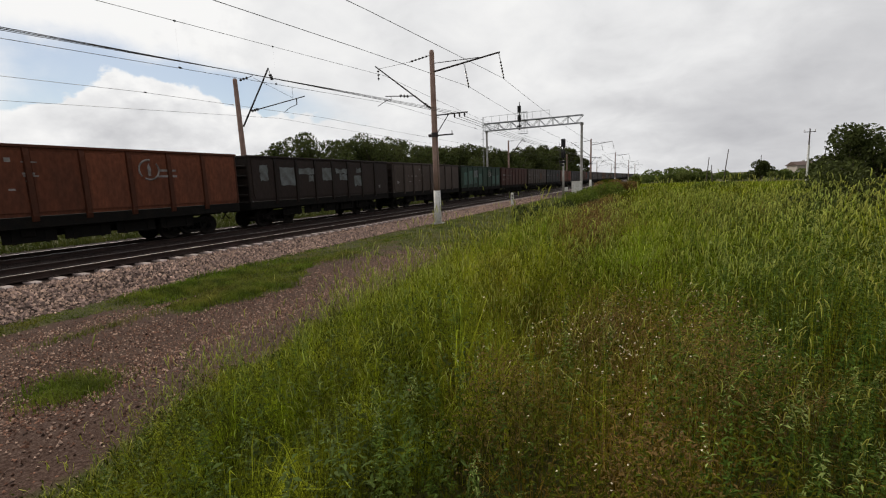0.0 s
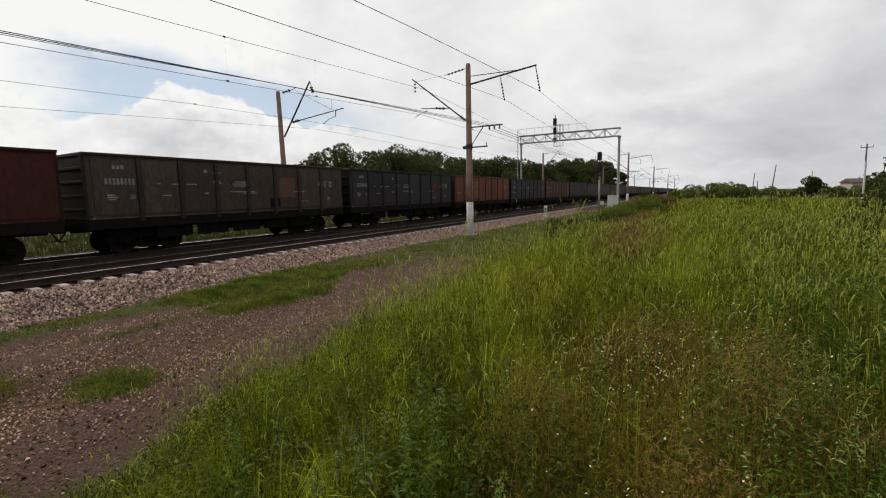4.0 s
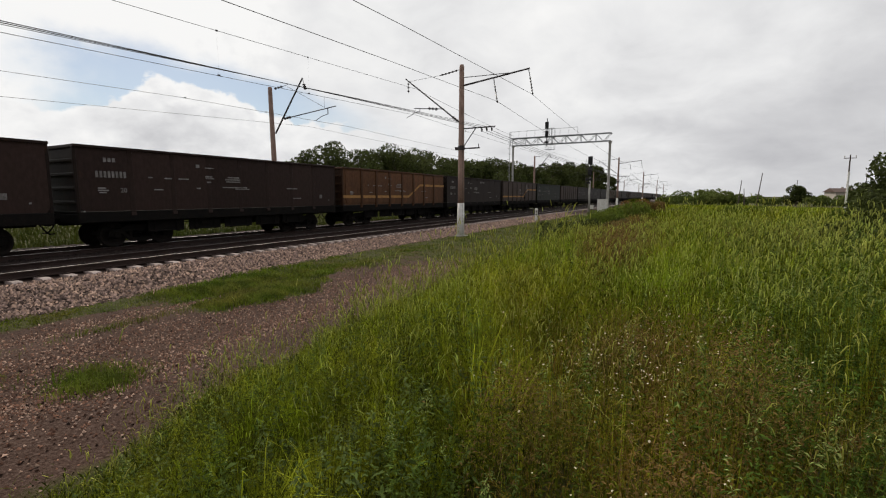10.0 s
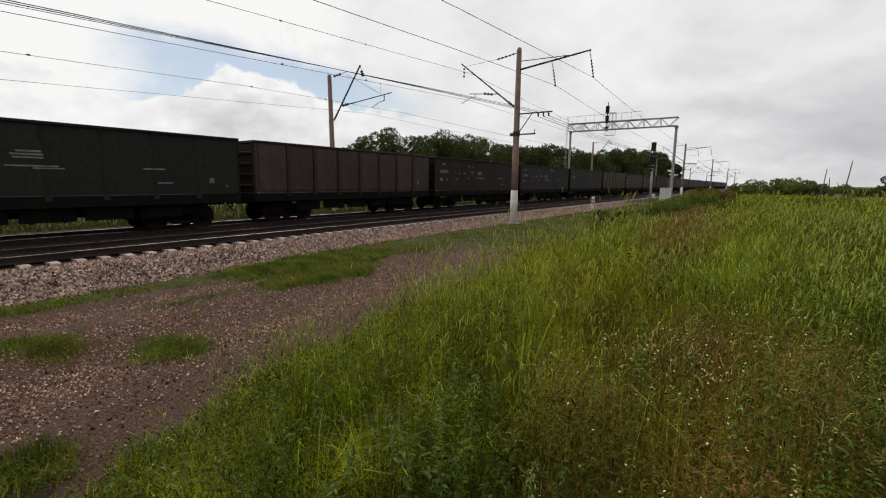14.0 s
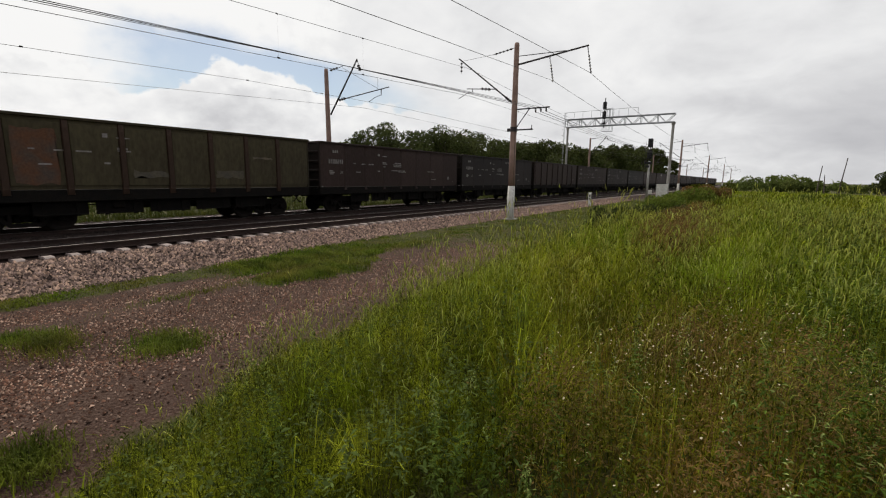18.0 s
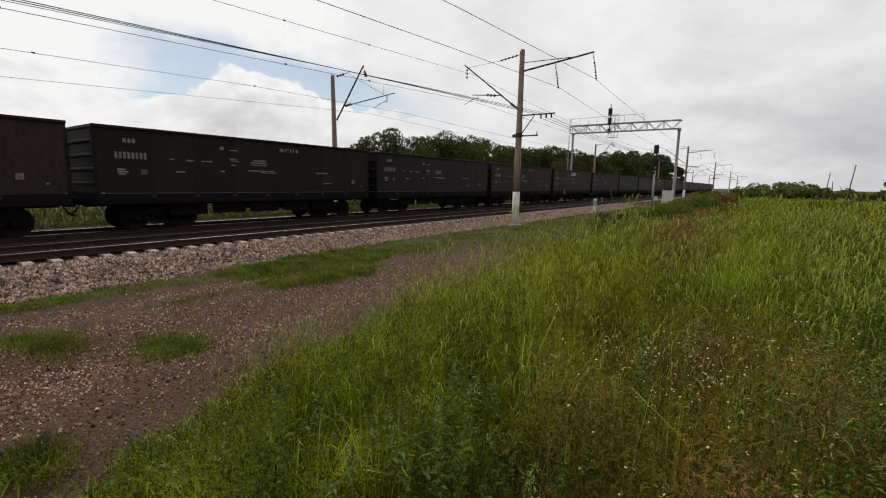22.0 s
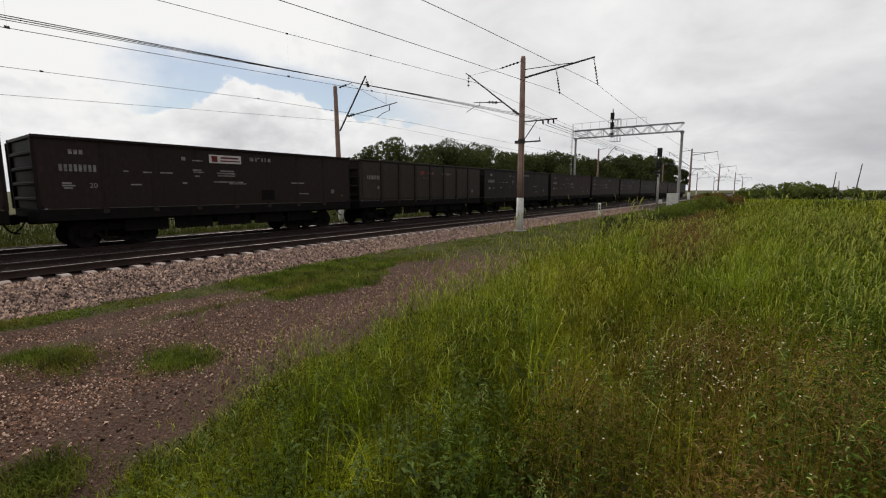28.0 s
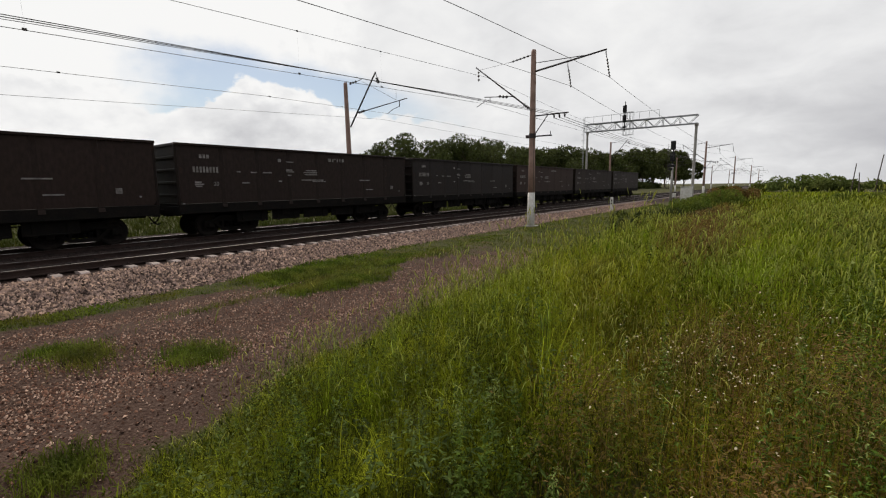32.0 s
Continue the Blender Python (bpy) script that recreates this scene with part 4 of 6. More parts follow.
def side_frame_mesh():
    """A cast three-piece bogie frame: arched top, windows, axle-box jaws."""
    bm = bmesh.new()
    upper = [(-1.20, 0.42), (-1.16, 0.66), (-0.85, 0.70), (-0.50, 0.86), (0.50, 0.86), (0.85, 0.70), (1.16, 0.66), (1.20, 0.42), (0.98, 0.42), (0.90, 0.56), (0.48, 0.62), (-0.48, 0.62), (-0.90, 0.56), (-0.98, 0.42)]
    add_prism(bm, upper, -0.07, 0.07)
    add_prism(bm, [(-0.80, 0.56), (-0.42, 0.20), (0.42, 0.20), (0.80, 0.56), (0.66, 0.58), (0.36, 0.32), (-0.36, 0.32), (-0.66, 0.58)], -0.06, 0.06)
    for s in (-1, 1):
        add_box(bm, (0, s * 0.40, 0.46), (0.13, 0.10, 0.36), 0, 0.015)
        add_box(bm, (0.02, s * 0.925, 0.475), (0.20, 0.26, 0.28), 0, 0.04)
        add_tube(bm, (0.10, s * 0.925, 0.475), (0.16, s * 0.925, 0.475), 0.105, n=12)
    return mesh_of(bm, "side_frame", M["wagon_under"])


def spring_mesh():
    bm = bmesh.new()
    for s in (-0.2, 0, 0.2):
        for k in range(4):
            add_rings(bm, (0, s, 0.30 + 0.06 * k), (0, s, 0.34 + 0.06 * k), [(0, 0.06), (0.5, 0.085), (1, 0.06)], 8)
    return mesh_of(bm, "spring", M["wagon_under"])


def bolster_mesh():
    bm = bmesh.new()
    add_box(bm, (0, 0, 0.66), (2.1, 0.42, 0.24), 0, 0.05)
    add_box(bm, (0, 0, 0.82), (0.5, 0.5, 0.14), 0, 0.03)
    for s in (-1, 1):
        add_box(bm, (s * 0.5, 0.62, 0.42), (0.08, 0.1, 0.3))
        add_box(bm, (s * 0.5, -0.62, 0.42), (0.08, 0.1, 0.3))
    add_box(bm, (0, 0, 0.46), (0.7, 1.7, 0.34), 0, 0.04)
    add_box(bm, (0, 0.62, 0.32), (1.5, 0.09, 0.09))
    add_box(bm, (0, -0.62, 0.32), (1.5, 0.09, 0.09))
    return mesh_of(bm, "bolster", M["wagon_under"])


def panel_mesh(width, depth=0.0):
    """One side sheet, pressed slightly outwards, its edges turned in."""
    bm = bmesh.new()
    h0, h1 = SILL + 0.02, TOP - 0.10
    if width > 1.65:
        # an end sheet, its lower outer corner cut back
        add_prism(bm, [(-width / 2 + 0.16, h0), (width / 2, h0), (width / 2, h1), (-width / 2, h1), (-width / 2, h0 + 0.5), (-width / 2 + 0.05, h0 + 0.18)], -0.006, 0.006)
        if depth:
            add_prism(bm, [(-width / 2 + 0.34, h0 + 0.12), (width / 2 - 0.11, h0 + 0.12), (width / 2 - 0.11, h1 - 0.12), (-width / 2 + 0.22, h1 - 0.12), (-width / 2 + 0.22, h0 + 0.4)], 0.0, depth + 0.01)
        return mesh_of(bm, "side_panel", M["wagon_paint"])
    add_box(bm, (0, 0, (h0 + h1) / 2), (0.012, width, h1 - h0))
    if depth:
        add_box(bm, (depth, 0, (h0 + h1) / 2), (0.02, width - 0.22, h1 - h0 - 0.24), 0, 0.009)
    return mesh_of(bm, "side_panel", M["wagon_paint"])


def post_mesh(deep):
    """A pressed omega stake that tapers towards the rim, with its foot on the sill."""
    bm = bmesh.new()
    rows = []
    for z, d, w in ((SILL - 0.16, 0.06, 0.09), (SILL + 0.02, deep, 0.085), (TOP - 0.35, deep, 0.075), (TOP - 0.08, 0.05, 0.07)):
        rows.append([bm.verts.new(p) for p in ((0, -w - 0.03, z), (d, -w, z), (d, w, z), (0, w + 0.03, z))])
    for a, b in zip(rows[:-1], rows[1:]):
        for k in range(4):
            bm.faces.new((a[k], a[(k + 1) % 4], b[(k + 1) % 4], b[k]))
    bm.faces.new(rows[0])
    bm.faces.new(rows[-1])
    return mesh_of(bm, "side_post", M["wagon_paint"])


def rim_mesh():
    bm = bmesh.new()
    for s in (-1, 1):
        add_box(bm, (s * (SIDE - 0.01), 0, TOP - 0.05), (0.13, 2 * HALF, 0.10), 0, 0.015)
        add_box(bm, (0, s * (HALF - 0.06), TOP - 0.06), (2 * SIDE - 0.16, 0.10, 0.11), 0, 0.015)
    return mesh_of(bm, "top_rim", M["wagon_paint"])


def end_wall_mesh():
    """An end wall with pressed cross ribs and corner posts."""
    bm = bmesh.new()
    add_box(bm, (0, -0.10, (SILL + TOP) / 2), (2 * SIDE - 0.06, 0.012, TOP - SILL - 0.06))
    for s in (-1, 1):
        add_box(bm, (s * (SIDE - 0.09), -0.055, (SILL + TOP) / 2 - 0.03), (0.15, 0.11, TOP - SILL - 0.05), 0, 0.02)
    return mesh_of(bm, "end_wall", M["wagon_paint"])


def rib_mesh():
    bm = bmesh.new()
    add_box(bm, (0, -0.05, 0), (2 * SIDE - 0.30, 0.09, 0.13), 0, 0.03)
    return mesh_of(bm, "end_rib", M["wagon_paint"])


def hose_mesh():
    bm = bmesh.new()
    pts = [(0.30, 0.0, 0.98), (0.36, 0.14, 0.72), (0.32, 0.28, 0.60), (0.30, 0.42, 0.62)]
    for a, b in zip(pts[:-1], pts[1:]):
        add_tube(bm, a, b, 0.028, n=6)
    return mesh_of(bm, "brake_hose", M["wagon_under"])


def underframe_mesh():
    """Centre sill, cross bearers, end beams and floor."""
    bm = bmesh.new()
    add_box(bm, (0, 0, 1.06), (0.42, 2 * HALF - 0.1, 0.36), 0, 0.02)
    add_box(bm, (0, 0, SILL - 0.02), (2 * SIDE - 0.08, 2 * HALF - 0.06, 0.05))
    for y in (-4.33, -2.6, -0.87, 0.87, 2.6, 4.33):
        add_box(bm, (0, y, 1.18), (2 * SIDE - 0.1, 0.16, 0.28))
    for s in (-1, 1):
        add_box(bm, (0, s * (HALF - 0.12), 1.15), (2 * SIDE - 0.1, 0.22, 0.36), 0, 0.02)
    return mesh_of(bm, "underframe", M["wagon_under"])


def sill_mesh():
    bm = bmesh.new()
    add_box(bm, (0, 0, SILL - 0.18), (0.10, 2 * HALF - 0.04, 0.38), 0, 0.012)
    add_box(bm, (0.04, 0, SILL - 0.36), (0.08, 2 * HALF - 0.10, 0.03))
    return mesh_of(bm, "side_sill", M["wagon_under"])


def hatch_mesh():
    """A bottom discharge door, hanging a little, with its hinge straps and latch."""
    bm = bmesh.new()
    add_box(bm, (0, 0, 0.84), (0.06, 1.50, 0.62), 0, 0.02)
    for s in (-0.45, 0.45):
        add_box(bm, (0.04, s, 0.86), (0.05, 0.11, 0.72))
    add_tube(bm, (0.06, -0.68, 0.56), (0.06, 0.68, 0.56), 0.03, n=6)
    return mesh_of(bm, "bottom_door", M["wagon_under"])


def brake_mesh():
    bm = bmesh.new()
    add_rings(bm, (0.9, -1.1, 0.86), (0.9, -0.35, 0.86), [(0, 0.12), (0.1, 0.19), (0.9, 0.19), (1, 0.12)], 12)
    add_rings(bm, (0.75, 0.35, 0.84), (0.75, 1.35, 0.84), [(0, 0.12), (0.08, 0.22), (0.92, 0.22), (1, 0.12)], 12)
    add_tube(bm, (0.3, -4.0, 0.82), (0.3, 4.0, 0.82), 0.025, n=6)
    add_tube(bm, (1.35, -2.0, 0.95), (1.35, 2.2, 0.95), 0.018, n=6)
    add_box(bm, (1.25, -1.8, 0.88), (0.25, 0.4, 0.3), 0, 0.03)
    return mesh_of(bm, "brake_gear", M["wagon_under"])


def coupler_mesh():
    bm = bmesh.new()
    add_box(bm, (0, 0.15, 1.06), (0.20, 0.6, 0.22), 0, 0.03)
    add_box(bm, (-0.06, 0.40, 1.06), (0.42, 0.16, 0.34), 0, 0.05)
    return mesh_of(bm, "coupler", M["wagon_under"])


def bars_mesh(name, rows, mat, depth=0.004):
    """Plain bars on the side: rows of (along, up, width, height), seen from the field."""
    bm = bmesh.new()
    for y, z, w, h in rows:
        add_box(bm, (0, y, z), (depth, w, h))
    return mesh_of(bm, name, mat)


def ring_mesh():
    """A broken ring with a short upright inside, and two bars beside it."""
    bm = bmesh.new()
    for k in range(18):
        if k in (2, 3, 11):
            continue
        a0, a1 = 2 * math.pi * k / 18, 2 * math.pi * (k + 1) / 18
        add_tube(bm, (0, 0.40 * math.cos(a0), 0.40 * math.sin(a0)), (0, 0.40 * math.cos(a1), 0.40 * math.sin(a1)), 0.035, n=4)
    add_prism(bm, [(-0.05, -0.25), (0.05, -0.25), (0.07, 0.05), (0.0, 0.27), (-0.06, 0.1)], -0.003, 0.003)
    return mesh_of(bm, "ring_emblem", M["marking"])


W = {k: f() for k, f in dict(wheelset=wheelset_mesh, casting=side_frame_mesh, spring=spring_mesh, bolster=bolster_mesh, rim=rim_mesh, end=end_wall_mesh, under=underframe_mesh, sill=sill_mesh, hatch=hatch_mesh,
                             brake=brake_mesh, coupler=coupler_mesh, rib=rib_mesh, hose=hose_mesh, ring=ring_mesh).items()}
POSTS = (-6.59, -4.80, -3.20, -1.60, 0.0, 1.60, 3.20, 4.80, 6.59)
WIDTHS = {round(b - a, 2): None for a, b in zip(POSTS[:-1], POSTS[1:])}
PANELS = {w: (panel_mesh(w), panel_mesh(w, 0.03)) for w in WIDTHS}
def mirrored(me):
    """The same sheet for the other end."""
    bm = bmesh.new()
    bm.from_mesh(me)
    for v in bm.verts:
        v.co.y = -v.co.y
    bmesh.ops.reverse_faces(bm, faces=bm.faces)
    return mesh_of(bm, "side_panel", M["wagon_paint"])


MIRRORED = [mirrored(m) for m in PANELS[max(PANELS)]]
POST_DEEP, POST_FLAT = post_mesh(0.11), post_mesh(0.022)
# the marks read along the side from the wagon's head, which runs towards smaller y
DIGITS = bars_mesh("wagon_number", [(-5.95 + 0.132 * k, 2.78, 0.085, 0.235) for k in range(8)], M["marking"])
CODE = bars_mesh("owner_mark", [(-5.66 + 0.145 * k, 3.31, 0.10, 0.15) for k in range(3)], M["marking"])
SMALL = bars_mesh("stencil", [(-5.82, 2.27, 0.26, 0.06), (-5.78, 2.19, 0.36, 0.05), (-5.80, 2.11, 0.24, 0.045), (-4.1, 2.72, 0.16, 0.05), (-3.4, 2.70, 0.30, 0.05), (-2.75, 2.70, 0.44, 0.05),
                              (-3.8, 2.24, 0.36, 0.045), (-2.1, 2.32, 0.18, 0.06), (-2.1, 3.28, 0.16, 0.14), (-1.55, 3.22, 0.42, 0.04), (-1.6, 2.84, 0.34, 0.07), (-1.55, 2.76, 0.42, 0.05), (-1.6, 2.60, 0.2, 0.06)], M["marking"])
BLOCK = bars_mesh("notice_lines", [(-0.35, 2.84, 0.62, 0.06), (-0.4, 2.74, 0.80, 0.06), (-0.38, 2.64, 0.74, 0.05), (-0.3, 2.38, 1.30, 0.05), (0.1, 2.31, 0.8, 0.04), (3.2, 2.38, 0.75, 0.05), (3.55, 1.86, 0.55, 0.045)], M["marking"])
CORNER = bars_mesh("corner_mark", [(-6.42, 1.42, 0.07, 0.06), (6.02, 1.74, 0.07, 0.06)], M["marking"])
PLATE = bars_mesh("end_plate", [(5.36, 1.96, 0.20, 0.20)], M["marking"])
LOGO = bars_mesh("company_mark", [(0.80, 3.40, 0.18, 0.16), (1.02, 3.40, 0.07, 0.17), (1.15, 3.46, 0.14, 0.05), (1.32, 3.40, 0.07, 0.17), (1.48, 3.40, 0.07, 0.17), (1.68, 3.40, 0.13, 0.15)], M["marking"])
WIDE_LOGO = bars_mesh("company_mark", [(4.78, 2.80, 0.34, 0.08), (4.78, 2.80, 0.08, 0.40), (4.65, 2.80, 0.08, 0.24), (4.91, 2.80, 0.08, 0.24), (5.13, 2.80, 0.08, 0.38), (5.25, 2.95, 0.20, 0.07),
                                       (5.50, 2.80, 0.08, 0.38), (5.62, 2.89, 0.16, 0.10), (5.62, 2.70, 0.16, 0.10)], M["marking"])
RED = bars_mesh("red_mark", [(3.72, 2.76, 0.90, 0.20), (3.86, 2.92, 0.66, 0.14), (3.60, 2.60, 0.66, 0.14)], M["red_paint"])
SIGN = bars_mesh("name_board", [(-0.40, 3.33, 1.38, 0.34)], M["sign_white"], 0.02)
SIGN_RED = bars_mesh("board_emblem", [(-0.87, 3.33, 0.24, 0.24)], M["red_paint"], 0.026)
SIGN_BARS = [bars_mesh("board_line", [row], M["red_paint"], 0.026) for row in ((-0.22, 3.39, 0.78, 0.07), (-0.20, 3.26, 0.86, 0.05))]


def stripe_mesh():
    bm = bmesh.new()
    h = 0.17
    pts = [(-6.6, 1.95), (0.9, 1.95), (2.6, 2.85), (6.6, 2.85)]
    for (y0, z0), (y1, z1) in zip(pts[:-1], pts[1:]):
        add_prism(bm, [(y0, z0 - h / 2), (y1, z1 - h / 2), (y1, z1 + h / 2), (y0, z0 + h / 2)], -0.003, 0.003)
    return mesh_of(bm, "stripe", M["stripe"])


STRIPE = stripe_mesh()
DOOR = bars_mesh("inspection_door", [(1.55, 1.82, 0.62, 0.46)], M["wagon_under"], 0.03)


def wagon(index, label, colour, deep=True, marks=(), patches=(), stakes=None):
    """An open-top bogie wagon: sheeted body on stakes, sills, hatches, bogies and couplers."""
    t = thing("coal_wagon", label, "freight wagon", (FAR_X, wagon_place(index), FAR_RAIL), group="wagons of the coal train")

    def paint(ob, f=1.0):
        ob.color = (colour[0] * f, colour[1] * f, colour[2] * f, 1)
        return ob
    ri = np.random.default_rng(100 + index)
    for a, b in zip(POSTS[:-1], POSTS[1:]):
        me = PANELS[round(b - a, 2)][1 if deep else 0]
        flip = 180 if b - a > 1.65 and a > 0 else 0
        paint(shared("side_panel", me if not flip else MIRRORED[1 if deep else 0], t, pose(SIDE - 0.03, (a + b) / 2, 0)), float(ri.uniform(0.82, 1.15)))
    for y in POSTS[1:-1]:
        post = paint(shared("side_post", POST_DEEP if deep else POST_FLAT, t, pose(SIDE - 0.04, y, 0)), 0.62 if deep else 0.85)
        if stakes:
            post.color = (*stakes, 1)
    far = paint(shared("far_side", FAR_SIDE, t, pose(-SIDE + 0.03, 0, 0)))
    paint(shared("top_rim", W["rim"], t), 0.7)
    # soot and the shade of the gap between wagons darken these colours
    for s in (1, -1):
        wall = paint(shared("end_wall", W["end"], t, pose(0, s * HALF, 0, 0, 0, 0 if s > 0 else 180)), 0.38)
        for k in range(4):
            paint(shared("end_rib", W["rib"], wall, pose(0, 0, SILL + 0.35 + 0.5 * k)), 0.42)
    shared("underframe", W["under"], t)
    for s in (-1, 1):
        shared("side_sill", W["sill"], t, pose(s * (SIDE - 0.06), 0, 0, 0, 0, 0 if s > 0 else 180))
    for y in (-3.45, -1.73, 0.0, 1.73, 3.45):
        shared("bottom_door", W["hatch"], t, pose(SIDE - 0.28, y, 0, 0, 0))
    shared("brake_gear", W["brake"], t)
    shared("coupler", W["coupler"], t, pose(0, HALF - 0.02, 0))
    shared("coupler", W["coupler"], t, pose(0, -HALF + 0.02, 0, 0, 0, 180))
    shared("brake_hose", W["hose"], t, pose(0, HALF - 0.02, 0))
    shared("brake_hose", W["hose"], t, pose(0, -HALF + 0.02, 0, 0, 0, 180))
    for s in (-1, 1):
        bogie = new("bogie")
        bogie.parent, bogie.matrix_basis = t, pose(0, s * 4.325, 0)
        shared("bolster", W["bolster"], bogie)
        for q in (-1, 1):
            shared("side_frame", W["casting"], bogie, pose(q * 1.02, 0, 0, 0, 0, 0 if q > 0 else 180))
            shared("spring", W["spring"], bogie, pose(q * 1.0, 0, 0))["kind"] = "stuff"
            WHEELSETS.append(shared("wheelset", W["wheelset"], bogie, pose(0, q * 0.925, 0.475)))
    out = SIDE + (0.012 if deep else -0.008)
    table = dict(number=DIGITS, code=CODE, small=SMALL, block=BLOCK, plate=PLATE, logo=LOGO, wide=WIDE_LOGO, red=RED, stripe=STRIPE, door=DOOR)
    for k in marks:
        if k == "sign":
            board = shared("name_board", SIGN, t, pose(out + 0.10 if deep else out + 0.02, 0, 0))
            shared("board_emblem", SIGN_RED, board, pose(0.006, 0, 0))
            for line in SIGN_BARS:
                shared("board_line", line, board, pose(0.006, 0, 0))
        elif k == "ring":
            shared("ring_emblem", W["ring"], t, pose(out + 0.005, 2.35, 3.0))
            shared("emblem_lines", EMBLEM_LINES, t, pose(out + 0.004, 0, 0))
        elif k in table:
            shared(table[k].name.split(".")[0], table[k], t, pose(out + 0.004, 0, 0))["kind"] = "stuff" if k in ("number", "small", "block", "code") else ""
    shared("corner_mark", CORNER, t, pose(SIDE - 0.02, 0, 0))["kind"] = "stuff"
    if "number" in marks:
        text = shared("state_code", STATE_CODE, t, pose(out + 0.006, -5.22, 2.12, 90, 0, 90))
        text["label"] = "stencilled number 20"
    for k, (y, z, w, h, col) in enumerate(patches):
        ob = shared("paint_patch", patch_mesh(round(w, 2), round(h, 2)), t, pose(out + 0.003, y, z))
        ob.color = (*col, 1)
    return t


PATCHES = {}


def patch_mesh(w, h):
    """A ragged repainted area on the side sheet."""
    if (w, h) not in PATCHES:
        r = np.random.default_rng(int(w * 1000 + h * 10))
        bm = bmesh.new()
        pts = []
        for y0, z0, y1, z1 in ((-w / 2, -h / 2, w / 2, -h / 2), (w / 2, -h / 2, w / 2, h / 2), (w / 2, h / 2, -w / 2, h / 2), (-w / 2, h / 2, -w / 2, -h / 2)):
            for k in range(5):
                s = k / 5
                pts.append((y0 + (y1 - y0) * s + r.normal(0, 0.02), z0 + (z1 - z0) * s + r.normal(0, 0.03)))
        vs = [bm.verts.new((0, y, z)) for y, z in pts]
        f = bm.faces.new(vs)
        bmesh.ops.triangulate(bm, faces=[f])
        ext = bmesh.ops.extrude_face_region(bm, geom=list(bm.faces))
        for v in ext["geom"]:
            if isinstance(v, bmesh.types.BMVert):
                v.co.x += 0.002
        PATCHES[(w, h)] = mesh_of(bm, "paint_patch", M["patch_paint"])
    return PATCHES[(w, h)]


def far_side_mesh():
    bm = bmesh.new()
    add_box(bm, (0, 0, (SILL + TOP) / 2 - 0.04), (0.012, 2 * HALF - 0.1, TOP - SILL - 0.08))
    for y in POSTS:
        add_box(bm, (-0.05, y, (SILL + TOP) / 2 - 0.06), (0.10, 0.17, TOP - SILL - 0.10), 0, 0.02)
    return mesh_of(bm, "far_side", M["wagon_paint"])


FAR_SIDE = far_side_mesh()
STATE_CODE = bpy.data.curves.new("state_code", "FONT")
STATE_CODE.body, STATE_CODE.size, STATE_CODE.extrude = "20", 0.24, 0.001
STATE_CODE.materials.append(M["marking"])
EMBLEM_LINES = bars_mesh("emblem_lines", [(3.1, 2.98, 0.78, 0.09), (3.1, 2.74, 0.82, 0.09)], M["marking"])
WHEELSETS, WAGONS = [], []
FIRST_GAP = 16.16     # where the coupling behind the first wagon stands at the start
# seconds and metres run
RUN = [(0, 0.0), (2, 32.47), (4, 64.69), (6, 96.95), (8, 129.37), (10, 161.96), (12, 194.69), (14, 227.49), (16, 260.31), (18, 293.14), (20, 325.98), (22, 358.85), (24, 391.82), (26, 424.89), (28, 458.05), (30, 491.17), (32, 523.95)]


def wagon_place(index):
    return FIRST_GAP - PITCH / 2 + PITCH * index


